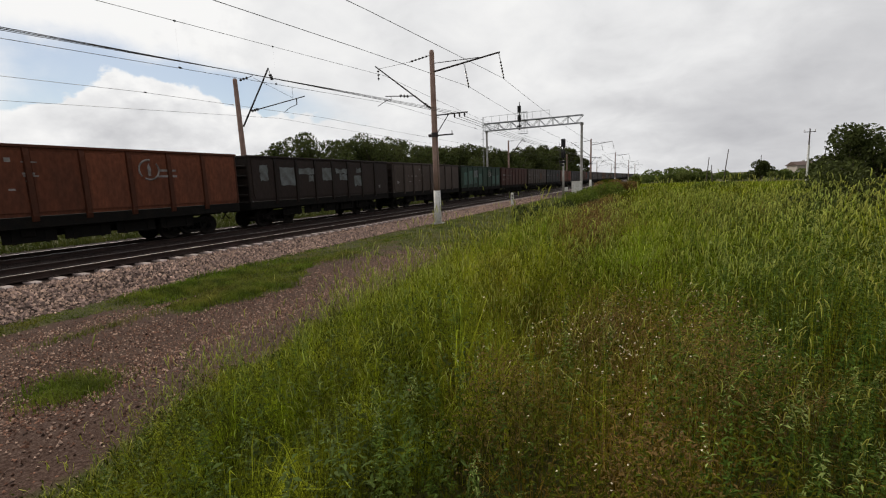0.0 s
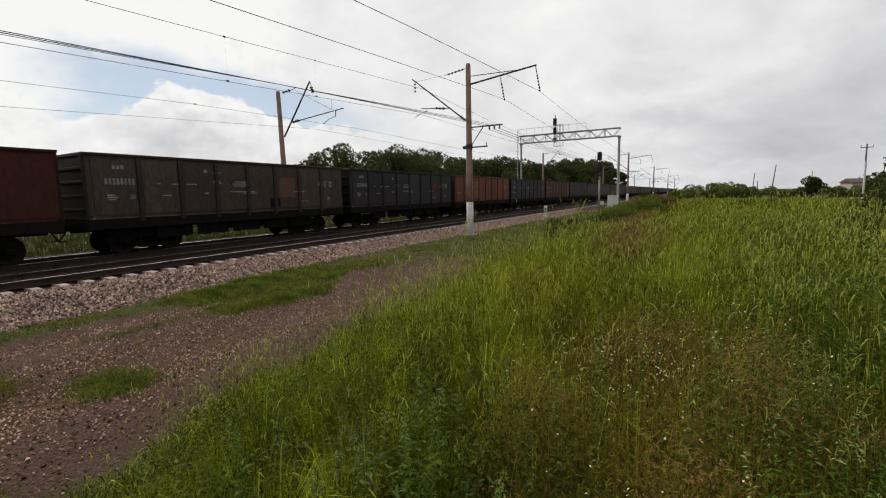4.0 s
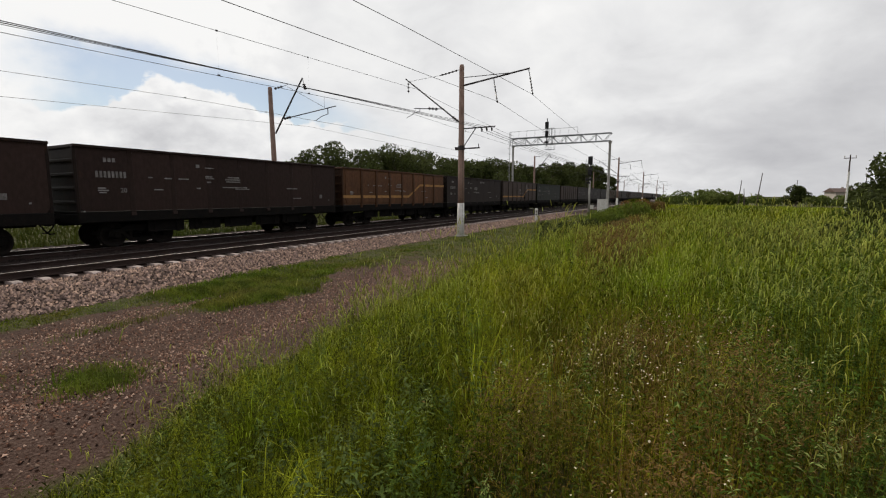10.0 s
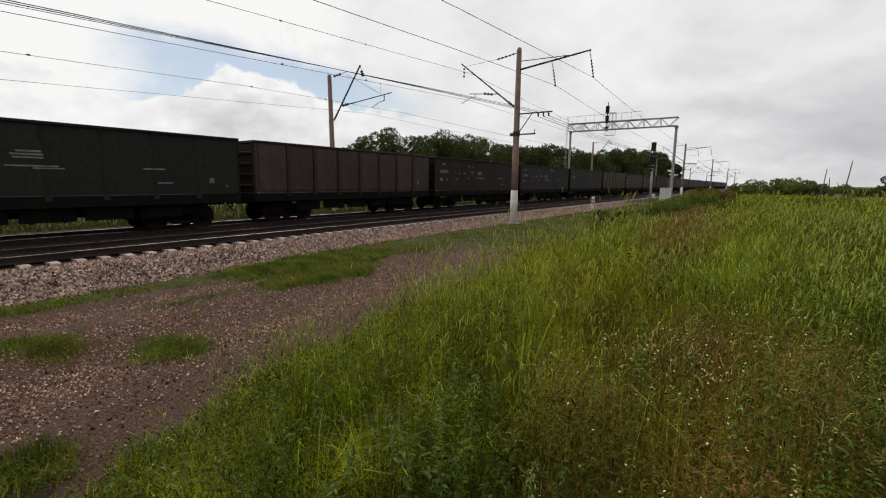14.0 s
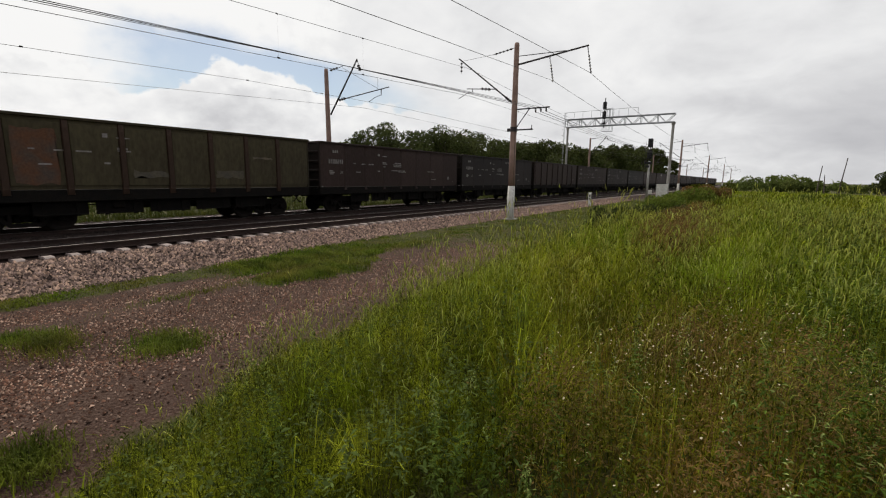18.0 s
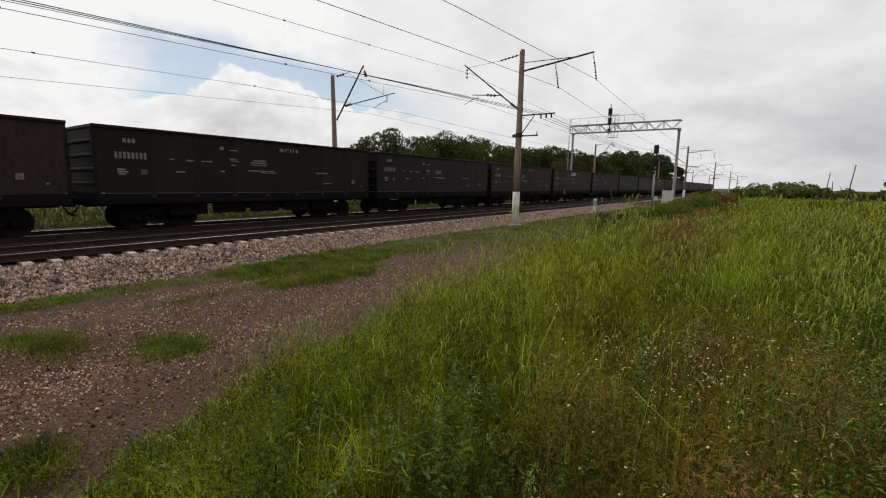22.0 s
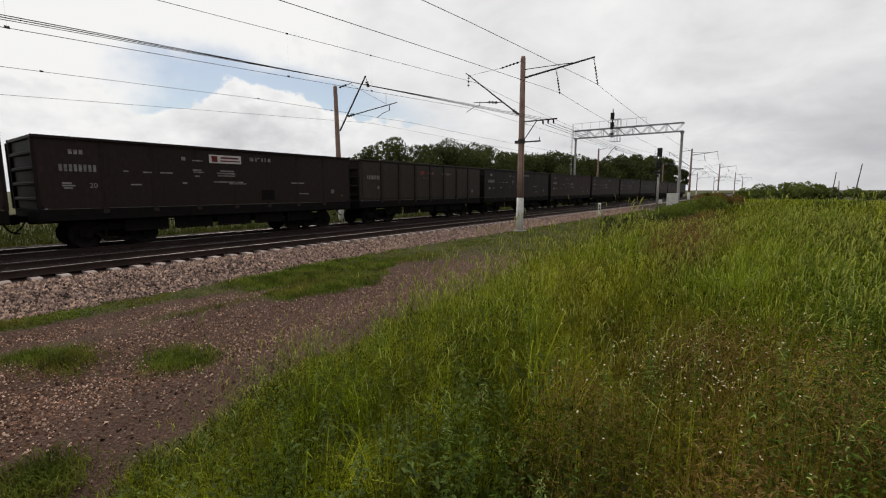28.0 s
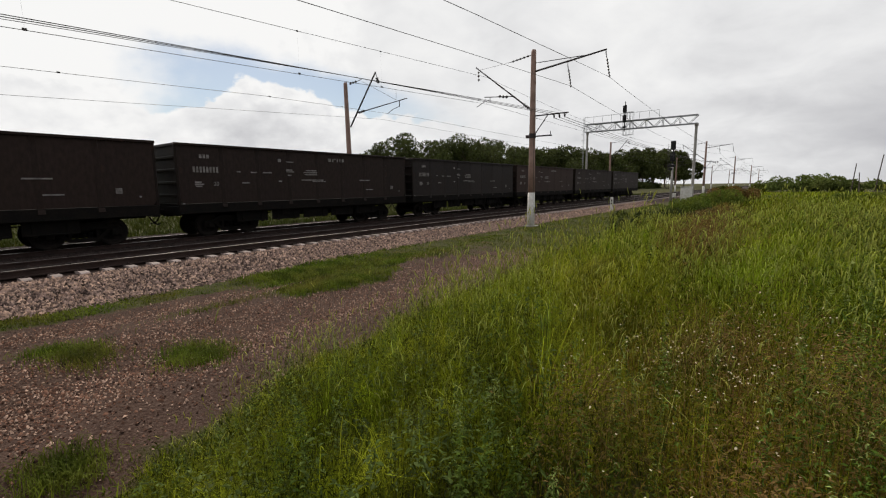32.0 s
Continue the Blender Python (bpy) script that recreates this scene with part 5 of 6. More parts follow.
def build_train():
    dark, black = (0.0330, 0.0186, 0.0154), (0.0225, 0.0150, 0.0130)
    grey, green, red, orange, rust = (0.030, 0.0285, 0.030), (0.018, 0.042, 0.028), (0.058, 0.017, 0.012), (0.125, 0.040, 0.020), (0.080, 0.038, 0.022)
    pale, pgreen, por, pred = (0.15, 0.165, 0.165), (0.055, 0.12, 0.095), (0.24, 0.085, 0.03), (0.23, 0.04, 0.02)
    std = ("number", "code", "small", "block", "plate")
    looks = {
        0: ("orange-brown open coal wagon with a ring emblem", orange, True, ("ring", "small"), ()),
        1: ("black open coal wagon with pale repaint patches", black, True, ("plate",), ((-5.6, 2.9, 0.5, 0.8, pale), (-3.9, 2.7, 1.1, 1.0, pale), (-2.3, 3.0, 1.4, 0.35, pale), (-2.0, 2.6, 0.4, 0.4, pale), (-0.5, 2.85, 0.9, 0.8, pale), (1.0, 3.05, 1.3, 0.3, pale), (1.2, 2.65, 0.9, 0.4, pale), (2.9, 3.1, 0.6, 0.3, pale), (2.7, 2.4, 0.8, 0.7, pale))),
        2: ("dull brown ribbed open coal wagon", (0.062, 0.044, 0.036), True, ("small",), ()),
        3: ("green open coal wagon with patches and a ring emblem", green, True, ("ring",), ((-5.3, 2.4, 1.2, 1.3, pgreen), (-3.85, 2.5, 1.2, 1.5, pgreen), (-2.3, 2.9, 1.1, 0.8, pale), (-2.5, 2.2, 0.8, 0.7, pgreen), (-0.8, 2.3, 1.1, 1.3, pgreen), (3.9, 2.2, 1.0, 1.0, pgreen), (5.5, 2.2, 1.2, 1.1, pgreen))),
        4: ("dull red open coal wagon", red, True, ("number", "small"), ((-1.2, 2.4, 0.9, 1.2, (0.11, 0.03, 0.018)),)),
        5: ("grey-brown open coal wagon with a company mark", (0.064, 0.046, 0.037), True, std + ("wide", "door"), ((2.4, 2.6, 1.0, 1.0, (0.13, 0.055, 0.03)),)),
        6: ("dark grey open coal wagon with a red mark", grey, True, std + ("wide", "red"), ()),
        7: ("faded red-orange open coal wagon with worn lettering", (0.14, 0.050, 0.028), True, ("wide", "small"), ((4.0, 2.5, 2.6, 1.7, pred), (-2.0, 2.5, 1.2, 1.6, por))),
        8: ("dark grey open coal wagon with a red mark", grey, True, std + ("wide", "red", "door"), ()),
        9: ("brown open coal wagon with a red-orange end", rust, True, ("number", "small", "block"), ((5.4, 2.6, 1.6, 1.7, pred),)),
        10: ("dark grey open coal wagon with a red mark", grey, True, std + ("wide", "red"), ()),
        11: ("dark brown open coal wagon with white stencils", dark, False, std, ()),
        12: ("dark brown open coal wagon with white stencils", dark, False, std, ()),
        13: ("rusty brown open coal wagon with a yellow stripe", (0.125, 0.056, 0.026), True, ("stripe", "small", "block"), ()),
        14: ("blackish open coal wagon with white stencils", black, False, std + ("logo",), ()),
        15: ("brown open coal wagon with a stepped yellow stripe", (0.066, 0.047, 0.040), True, ("stripe", "block", "ring", "door"), ()),
        16: ("blackish green open coal wagon with white stencils", (0.020, 0.024, 0.020), False, std, ()),
        17: ("grey-brown ribbed open coal wagon", (0.064, 0.044, 0.038), True, ("plate",), ()),
        20: ("dark open coal wagon with faded pale smudges", (0.021, 0.018, 0.015), False, ("number", "plate"), ((1.3, 3.28, 0.85, 0.24, (0.12, 0.065, 0.05)), (1.2, 2.92, 0.7, 0.2, (0.055, 0.045, 0.04)), (1.25, 2.45, 0.75, 0.3, (0.045, 0.038, 0.034)), (2.6, 3.25, 0.3, 0.16, (0.08, 0.06, 0.055)))),
        21: ("olive-green ribbed open coal wagon with rusty stakes", (0.060, 0.051, 0.028), True, ("small",), ((-5.6, 3.0, 0.8, 0.5, (0.22, 0.13, 0.06)), (-4.0, 2.5, 1.1, 1.8, (0.105, 0.048, 0.024)), (-0.7, 1.95, 1.2, 0.22, (0.10, 0.088, 0.062)), (2.4, 2.0, 1.2, 0.30, (0.095, 0.082, 0.055)), (4.0, 2.75, 0.9, 0.10, (0.15, 0.12, 0.085))), (0.050, 0.030, 0.021)),
        22: ("dark red-brown open coal wagon with white stencils", (0.040, 0.025, 0.022), False, std, ()),
        24: ("dark brown ribbed open coal wagon", (0.035, 0.0225, 0.0192), True, ("plate",), ()),
        29: ("dark open coal wagon with a white name board", dark, False, std + ("sign", "logo"), ()),
        33: ("dark open coal wagon with a white name board", black, False, std + ("sign", "logo", "door"), ()),
        34: ("dark brown ribbed open coal wagon with a red emblem", (0.036, 0.029, 0.024), True, ("number", "plate"), ((-0.9, 3.18, 0.42, 0.26, (0.24, 0.03, 0.022)), (0.05, 3.18, 0.6, 0.16, (0.26, 0.07, 0.055)), (1.9, 3.18, 1.1, 0.14, (0.14, 0.11, 0.10)), (-0.5, 2.85, 0.5, 0.10, (0.12, 0.05, 0.045)))),
    }
    r = np.random.default_rng(3)
    for k in range(43):
        if k in looks:
            WAGONS.append(wagon(k, *looks[k]))
        else:
            f = float(r.uniform(0.8, 1.25))
            base = (dark, (0.028, 0.0178, 0.0152), black, (0.0205, 0.0168, 0.0162))[k % 4]
            WAGONS.append(wagon(k, "dark brown open coal wagon with white stencils", tuple(c * f for c in base), False, std + (("logo",) if k % 3 else ()), ()))


build_train()


# ---- growing things ----
def blades(name, x, y, height, width, mat, label, bend=0.5, fine=True, toward=None, reach=None):
    """Grass blades as arching, tapering strips, one island each."""
    n = len(x)
    z = land(x, y) - 0.02
    a = rng.random(n) * 2 * np.pi
    side = np.stack([np.cos(a), np.sin(a), np.zeros(n)], -1) * (width / 2)[:, None]
    b = a + rng.normal(np.pi / 2, 0.6, n) if toward is None else toward
    far = rng.random(n) ** 1.5 * 1.6 if reach is None else reach
    if toward is not None:
        side = np.stack([-np.sin(b), np.cos(b), np.zeros(n)], -1) * (width / 2)[:, None]
    out = np.stack([np.cos(b), np.sin(b), np.zeros(n)], -1) * (height * bend * far)[:, None]
    root = np.stack([x, y, z], -1)
    up = np.stack([np.zeros(n), np.zeros(n), height], -1)
    low, high, tip = root + up * 0.5 + out * 0.18, root + up * 0.86 + out * 0.55, root + up * (1.0 - 0.35 * rng.random((n, 1)) * bend) + out
    if not fine:
        v = np.stack([root - side, root + side, high * 0.5 + low * 0.5 + side * 0.85, high * 0.5 + low * 0.5 - side * 0.85, tip], 1)
        base = (np.arange(n) * 5)[:, None]
        tris = np.concatenate([base + np.array([f]) for f in ((0, 1, 2), (0, 2, 3), (3, 2, 4))], 0)
        return tagged(new(name, soup(name, v.reshape(-1, 3), tris, mat)), label, "grass", kind="stuff")
    v = np.stack([root - side, root + side, low + side, low - side, high + side * 0.7, high - side * 0.7, tip], 1)
    base = (np.arange(n) * 7)[:, None]
    tris = np.concatenate([base + np.array([f]) for f in ((0, 1, 2), (0, 2, 3), (3, 2, 4), (3, 4, 5), (5, 4, 6))], 0)
    return tagged(new(name, soup(name, v.reshape(-1, 3), tris, mat)), label, "grass", kind="stuff")


def leaf_litter(name, x, y, z, size, mat, label, flat=0.6, slim=0.35):
    """Loose small leaves at the given places, as bent diamonds."""
    n = len(x)
    a, e = rng.random(n) * 2 * np.pi, rng.normal(0.75 if slim < 0.1 else 0.35, flat, n)
    u = np.stack([np.cos(a) * np.cos(e), np.sin(a) * np.cos(e), np.sin(e)], -1) * size[:, None]
    q = np.stack([-np.sin(a), np.cos(a), rng.normal(0, 0.4, n)], -1) * (size * slim)[:, None]
    p = np.stack([x, y, z], -1)
    sag = np.stack([np.zeros(n), np.zeros(n), -0.25 * size], -1)
    v = np.stack([p, p + u * 0.5 + q, p + u + sag, p + u * 0.5 - q], 1)
    f = np.arange(n * 4).reshape(n, 4)
    return tagged(new(name, soup(name, v.reshape(-1, 3), f, mat)), label, "plants", kind="stuff")


def sector(n, r0, r1, a0, a1, power=1.0):
    """Random places between two distances and two bearings (degrees left of the line's direction)."""
    r = np.sqrt(r0 * r0 + (r1 * r1 - r0 * r0) * rng.random(n) ** power)
    a = np.radians(rng.uniform(a0, a1, n))
    return -r * np.sin(a), r * np.cos(a)


def wave(x, y):
    """A cheap smooth variation over the meadow, from -1 to 1."""
    return (np.sin(0.83 * x + 1.7 * np.sin(0.41 * y)) + np.sin(1.27 * y - 0.9 * x + 2.0) + np.sin(0.37 * x + 0.61 * y + 0.7) + np.sin(2.3 * x + 1.9 * y)) / 4


def on_bank(x, y, margin=0.0):
    return x - bank_edge(y) > margin + 0.18 * np.sin(3.1 * y) + 0.12 * np.sin(7.3 * y + 1)


def sward(x, y):
    """How tall the growth stands at x, y."""
    rim = smooth(-0.1, 1.6 + 1.4 * smooth(12, 20, y), x - bank_edge(y))
    near = smooth(0.7, 2.2, np.hypot(x, y))
    close = smooth(60, 25, np.hypot(x, y))
    lumps = 1 + 0.18 * wave(x, y) + (0.30 * wave(2.6 * x + 1.0, 2.4 * y) + 0.70 * wave(5.3 * x + 2.0, 5.0 * y)) * close
    low = 1 - 0.45 * smooth(9, 16, y) * smooth(1.0, -2.5, x) * smooth(70, 50, y)
    return low * (0.40 + 0.60 * rim) * (0.55 + 0.45 * near) * np.clip(lumps, 0.32, 1.6)


DRY = ((-1.15, 10.0, 0.40, 2.0), (-1.7, 14.0, 0.5, 2.5), (-2.3, 20.0, 0.5, 4.0), (-2.7, 30.0, 0.6, 5.0), (0.25, 2.5, 0.38, 0.40), (-0.35, 3.3, 0.35, 0.5), (-4.6, 13.5, 0.8, 2.0), (2.5, 16.0, 1.0, 2.4))


def dryness(x, y):
    """1 in the middle of the dry patches, 0 in the green growth."""
    return np.clip(sum(np.exp(-((x - cx) / (1.3 * rx)) ** 2 - ((y - cy) / (1.3 * ry)) ** 2) for cx, cy, rx, ry in DRY), 0, 1)


def lushness(x, y):
    """1 in the fresh grass by the path, 0 in the drying growth at the top of the bank."""
    az, r = np.degrees(np.arctan2(-x, y)), np.hypot(x, y)
    return smooth(17, 31, az + 5 * wave(1.3 * x, 1.3 * y)) * smooth(24, 15, r)


def weediness(x, y):
    """1 where tall feathery weeds crowd out the grass, on the field side."""
    az, r = np.degrees(np.arctan2(-x, y)), np.hypot(x, y)
    return smooth(-3, -14, az + 5 * wave(1.1 * x + 2, 1.2 * y) - 5 * smooth(3, 8, r)) * smooth(26, 12, r)


def tussocks(name, count, m, r0, r1, w, h0, h1, rad, mat, label, choose, a0=-42, a1=77):
    """Clumps of grass that fan out from their middles, one blade an island."""
    x, y = sector(count, r0, r1, a0, a1)
    k = on_bank(x, y, 0.02) & (rng.random(len(x)) < choose(x, y) * (1 - 0.7 * dryness(x, y) * smooth(6, 8, y)))
    x, y = x[k], y[k]
    n = len(x)
    tall, wide = rng.uniform(h0, h1, n) * sward(x, y) * (1 - 0.35 * dryness(x, y)), rad * rng.uniform(0.6, 1.4, n)
    ang, u = rng.random(n * m) * 2 * np.pi, np.sqrt(rng.random(n * m))
    X, Y = np.repeat(x, m) + np.cos(ang) * u * np.repeat(wide, m), np.repeat(y, m) + np.sin(ang) * u * np.repeat(wide, m)
    h = np.repeat(tall, m) * rng.uniform(0.55, 1.0, n * m) * (1.08 - 0.35 * u ** 2)
    toward = ang + rng.normal(0, 0.5, n * m)
    reach = (0.25 + 0.9 * u) * rng.uniform(0.3, 1.4, n * m)
    blades(name, X, Y, h, w * rng.uniform(0.5, 1.5, n * m), M[mat], label, 0.80, r0 < 10, toward, reach)


def build_meadow():
    lush = lambda x, y: lushness(x, y)
    olive = lambda x, y: (1 - lushness(x, y)) * (1 - 0.85 * weediness(x, y)) * smooth(6.5, 3.5, np.hypot(x, y) + 1.2 * wave(x, y))
    mixed = lambda x, y: (1 - 0.7 * lushness(x, y)) * (1 - 0.7 * weediness(x, y)) * (1 - 0.8 * smooth(5.5, 3.2, np.hypot(x, y)))
    for name, count, m, r0, r1, w, h0, h1, rad, mat, label, choose in (
            ("lush_grass", 900, 60, 2.1, 5.0, 0.0042, 0.24, 0.62, 0.085, "lush", "fresh green grass in tussocks beside the path", lush),
            ("lush_grass", 2300, 52, 5.0, 12.0, 0.0085, 0.32, 0.78, 0.14, "lush", "fresh green grass in tussocks beside the path", lush),
            ("lush_grass", 2600, 26, 12.0, 26.0, 0.020, 0.45, 0.78, 0.24, "lush", "fresh green grass in tussocks on the bank", lush),
            ("olive_grass", 650, 44, 1.0, 5.0, 0.0040, 0.26, 0.50, 0.085, "olive", "olive and brownish grass drying at the top of the bank", olive),
            ("olive_grass", 800, 40, 5.0, 11.0, 0.0085, 0.36, 0.62, 0.14, "olive", "olive and brownish grass drying at the top of the bank", olive),
            ("meadow_grass", 760, 70, 3.0, 7.0, 0.0050, 0.24, 0.72, 0.14, "grass", "tall uneven meadow grass on the bank", mixed),
            ("meadow_grass", 2100, 66, 7.0, 13.0, 0.0078, 0.28, 0.84, 0.18, "grass", "tall uneven meadow grass on the bank", mixed),
            ("bank_grass", 5200, 22, 13.0, 40.0, 0.024, 0.45, 0.82, 0.26, "grass", "tall uneven meadow grass on the bank", mixed)):
        tussocks(name, count, m, r0, r1, w, h0, h1, rad, mat, label, choose)
    x, y = sector(60000, 38.0, 120.0, -42, 77)
    k = on_bank(x, y)
    x, y = x[k], y[k]
    blades("far_meadow_grass", x, y, rng.uniform(0.22, 0.5, len(x)) * sward(x, y), 0.06 * rng.uniform(0.5, 1.5, len(x)), M["grass"], "meadow grass far along the bank", 0.5, False)
    # the same sward behind the eye
    for a0, a1 in ((-180, -42), (77, 180)):
        x, y = sector(12000, 0.5, 16.0, a0, a1, 1.4)
        k = on_bank(x, y)
        x, y = x[k], y[k]
        blades("meadow_grass", x, y, rng.uniform(0.3, 0.7, len(x)) * sward(x, y), rng.uniform(0.02, 0.04, len(x)), M["grass"], "tall uneven meadow grass on the bank", 0.6, False)
    # dry reddish patches
    px, py = [], []
    for cx, cy, rx, ry in DRY:
        m = int((220 + 1300 * min(2.0, rx * ry * 2)) * (1.0 if cy > 6 else 0.45))
        px.append(cx + rng.normal(0, rx, m))
        py.append(cy + rng.normal(0, ry, m))
    x, y = np.concatenate(px), np.concatenate(py)
    k = on_bank(x, y, 0.1)
    x, y = x[k], y[k]
    blades("dry_grass", x, y, rng.uniform(0.25, 0.58, len(x)) * sward(x, y), rng.uniform(0.0012, 0.0030, len(x)) * (1 + 0.14 * np.hypot(x, y)), M["dry_grass"], "reddish dry grass standing in patches", 0.9)
    # herbs: small leaves filling the growth between the blades, coloured dark as inner shade
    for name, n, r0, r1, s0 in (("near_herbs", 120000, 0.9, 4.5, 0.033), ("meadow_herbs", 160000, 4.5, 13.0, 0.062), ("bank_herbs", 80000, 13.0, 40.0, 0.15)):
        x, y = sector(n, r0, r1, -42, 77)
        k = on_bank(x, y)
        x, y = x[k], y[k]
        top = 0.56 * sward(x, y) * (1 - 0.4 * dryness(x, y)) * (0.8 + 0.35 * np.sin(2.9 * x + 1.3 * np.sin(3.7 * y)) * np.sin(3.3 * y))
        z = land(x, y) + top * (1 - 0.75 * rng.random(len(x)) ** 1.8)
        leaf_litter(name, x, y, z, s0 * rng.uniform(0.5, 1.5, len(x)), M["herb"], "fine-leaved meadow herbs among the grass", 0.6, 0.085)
    # tall feathery weeds, thicker towards the field, paler at the tip
    for name, count, r0, r1, m, grow in (("near_weeds", 2000, 1.3, 5.0, 84, 0.62), ("meadow_weeds", 5200, 5.0, 12.0, 46, 1.05), ("far_weeds", 6000, 12.0, 26.0, 20, 2.2)):
        x, y = sector(count, r0, r1, -42, 70)
        k = on_bank(x, y, 0.3) & (rng.random(len(x)) < 0.06 + 0.94 * weediness(x, y) + 0.34 * smooth(0.15, 0.5, wave(2.1 * x, 1.9 * y)))
        x, y = x[k], y[k]
        n = len(x)
        t = np.tile(1 - 0.88 * np.linspace(0, 1, m) ** 1.1, n)
        hh = np.repeat(rng.uniform(0.50, 0.86, n) * np.maximum(sward(x, y), 0.6), m)
        lean = rng.normal(0, 0.07, (n, 2))
        X, Y = np.repeat(x, m) + np.repeat(lean[:, 0], m) * t, np.repeat(y, m) + np.repeat(lean[:, 1], m) * t
        size = (0.085 - 0.052 * t) * rng.uniform(0.6, 1.25, len(t)) * grow
        Z = land(X, Y) + hh * t
        tip = (t > 0.84) & np.repeat(rng.random(n) < 0.7, m)
        for q, mat, word in ((~tip, "plume", name), (tip, "plume_tip", "weed_tips")):
            leaf_litter(word, X[q] + rng.normal(0, 0.006, q.sum()), Y[q] + rng.normal(0, 0.006, q.sum()), Z[q], size[q], M[mat], "tall feathery dark green weeds" if mat == "plume" else "pale budding tips of the tall weeds", 0.45, 0.12)
    # reddish seeding herbs in the driest spots
    for cx, cy, rx, m in ((0.28, 2.45, 0.18, 5500), (-0.25, 3.35, 0.26, 5000), (0.0, 1.65, 0.14, 2600), (-0.62, 1.9, 0.14, 2600), (-1.15, 10.5, 0.45, 5000), (-1.5, 14.5, 0.6, 5000), (-2.2, 20.0, 0.7, 4500)):
        x, y = cx + rng.normal(0, rx, m), cy + rng.normal(0, rx * (1 if cy < 6 else 2.2), m)
        z = land(x, y) + rng.uniform(0.20, 0.62, m) * np.maximum(sward(x, y), 0.8)
        leaf_litter("dry_herbs", x, y, z, rng.uniform(0.012, 0.03, m) * (1 if cy < 6 else 3), M["dry_leaf"], "reddish seeding herbs in the dry patches", 0.5, 0.12)
    # a few long straws bent over the growth
    x, y = sector(110, 1.6, 6.0, -38, 40)
    blades("straw", x, y, rng.uniform(0.5, 0.85, len(x)), rng.uniform(0.0018, 0.003, len(x)), M["seed"], "long pale straws bent over the grass", 1.1)
    # low leafy rosettes in the fresh grass
    x, y = sector(1500, 1.2, 5.0, 10, 77)
    k = on_bank(x, y, 0.2) & (rng.random(len(x)) < 0.5 * lushness(x, y))
    x, y = x[k], y[k]
    m = 22
    t = np.tile(np.linspace(0.45, 1.0, m), len(x))
    hh = np.repeat(rng.uniform(0.30, 0.50, len(x)) * sward(x, y), m)
    X, Y = np.repeat(x, m), np.repeat(y, m)
    leaf_litter("leafy_weeds", X, Y, land(X, Y) + hh * t, rng.uniform(0.03, 0.06, len(X)), M["weed"], "pale green leafy weeds among the grass", 0.4, 0.16)
    # seed heads on stalks
    X, Y = [], []
    for n, r0, r1 in ((7500, 2.0, 6.0), (30000, 6.0, 18.0), (8000, 18.0, 40.0)):
        x, y = sector(n, r0, r1, -42, 72)
        k = on_bank(x, y, 0.25 + 1.0 * smooth(10, 16, y)) & (wave(0.8 * x, 0.8 * y) + 0.35 * rng.normal(size=len(x)) > -0.05 + 0.12 * (r0 < 2))
        X.append(x[k])
        Y.append(y[k])
    x, y = np.concatenate(X), np.concatenate(Y)
    n = len(x)
    h = (rng.uniform(0.52, 0.86, n) + 0.12 * smooth(4, 8, np.hypot(x, y)) * smooth(24, 15, np.hypot(x, y))) * sward(x, y) * (1 - 0.4 * dryness(x, y))
    z = land(x, y)
    lean = rng.normal(0.0, 0.05, (n, 2))
    far = np.hypot(x, y)
    far = np.minimum(far, 17.0)
    ln = rng.uniform(0.045, 0.09, n) * (1 + 0.035 * far) * (1 + 0.3 * smooth(3, 6, far))
    r = rng.uniform(0.0013, 0.0027, n) * (1 + 0.14 * far) * (1 + 0.6 * smooth(3, 6, far))
    root, top = np.stack([x, y, z], -1), np.stack([x + lean[:, 0], y + lean[:, 1], z + h], -1)
    droop = np.stack([lean[:, 0] * 0.35, lean[:, 1] * 0.35, ln], -1)
    ring = np.array([(math.cos(a), math.sin(a), 0) for a in (0, 2.1, 4.2)])
    bow = np.stack([rng.normal(0.004, 0.014, n), rng.normal(0, 0.014, n), np.zeros(n)], -1) * (0.7 + 0.06 * far)[:, None]
    low, high, tip = top + droop * 0.3, top + droop * 0.7 + bow * 0.5, top + droop * np.array((1, 1, 0.88)) + bow * 2.2
    v = np.concatenate([top[:, None], low[:, None] + ring[None] * r[:, None, None], high[:, None] + ring[None] * (0.8 * r)[:, None, None], tip[:, None]], 1)
    f = [(0, 2, 1), (0, 3, 2), (0, 1, 3), (7, 4, 5), (7, 5, 6), (7, 6, 4)]
    for k in range(3):
        j = (k + 1) % 3
        f += [(1 + k, 1 + j, 4 + j), (1 + k, 4 + j, 4 + k)]
    f = np.array(f)[None] + (np.arange(n) * 8)[:, None, None]
    tagged(new("seed_heads", soup("seed_heads", v.reshape(-1, 3), f.reshape(-1, 3), M["seed"])), "pale nodding seed heads above the meadow grass", "grass", kind="stuff")
    v = np.stack([root + (0.0015, 0, 0), root - (0.0015, 0, 0), top], 1)
    f = np.arange(n * 3).reshape(n, 3)
    tagged(new("grass_stalks", soup("grass_stalks", v.reshape(-1, 3), f, M["grass"])), "thin upright stalks of the seeding grass", "grass", kind="stuff")


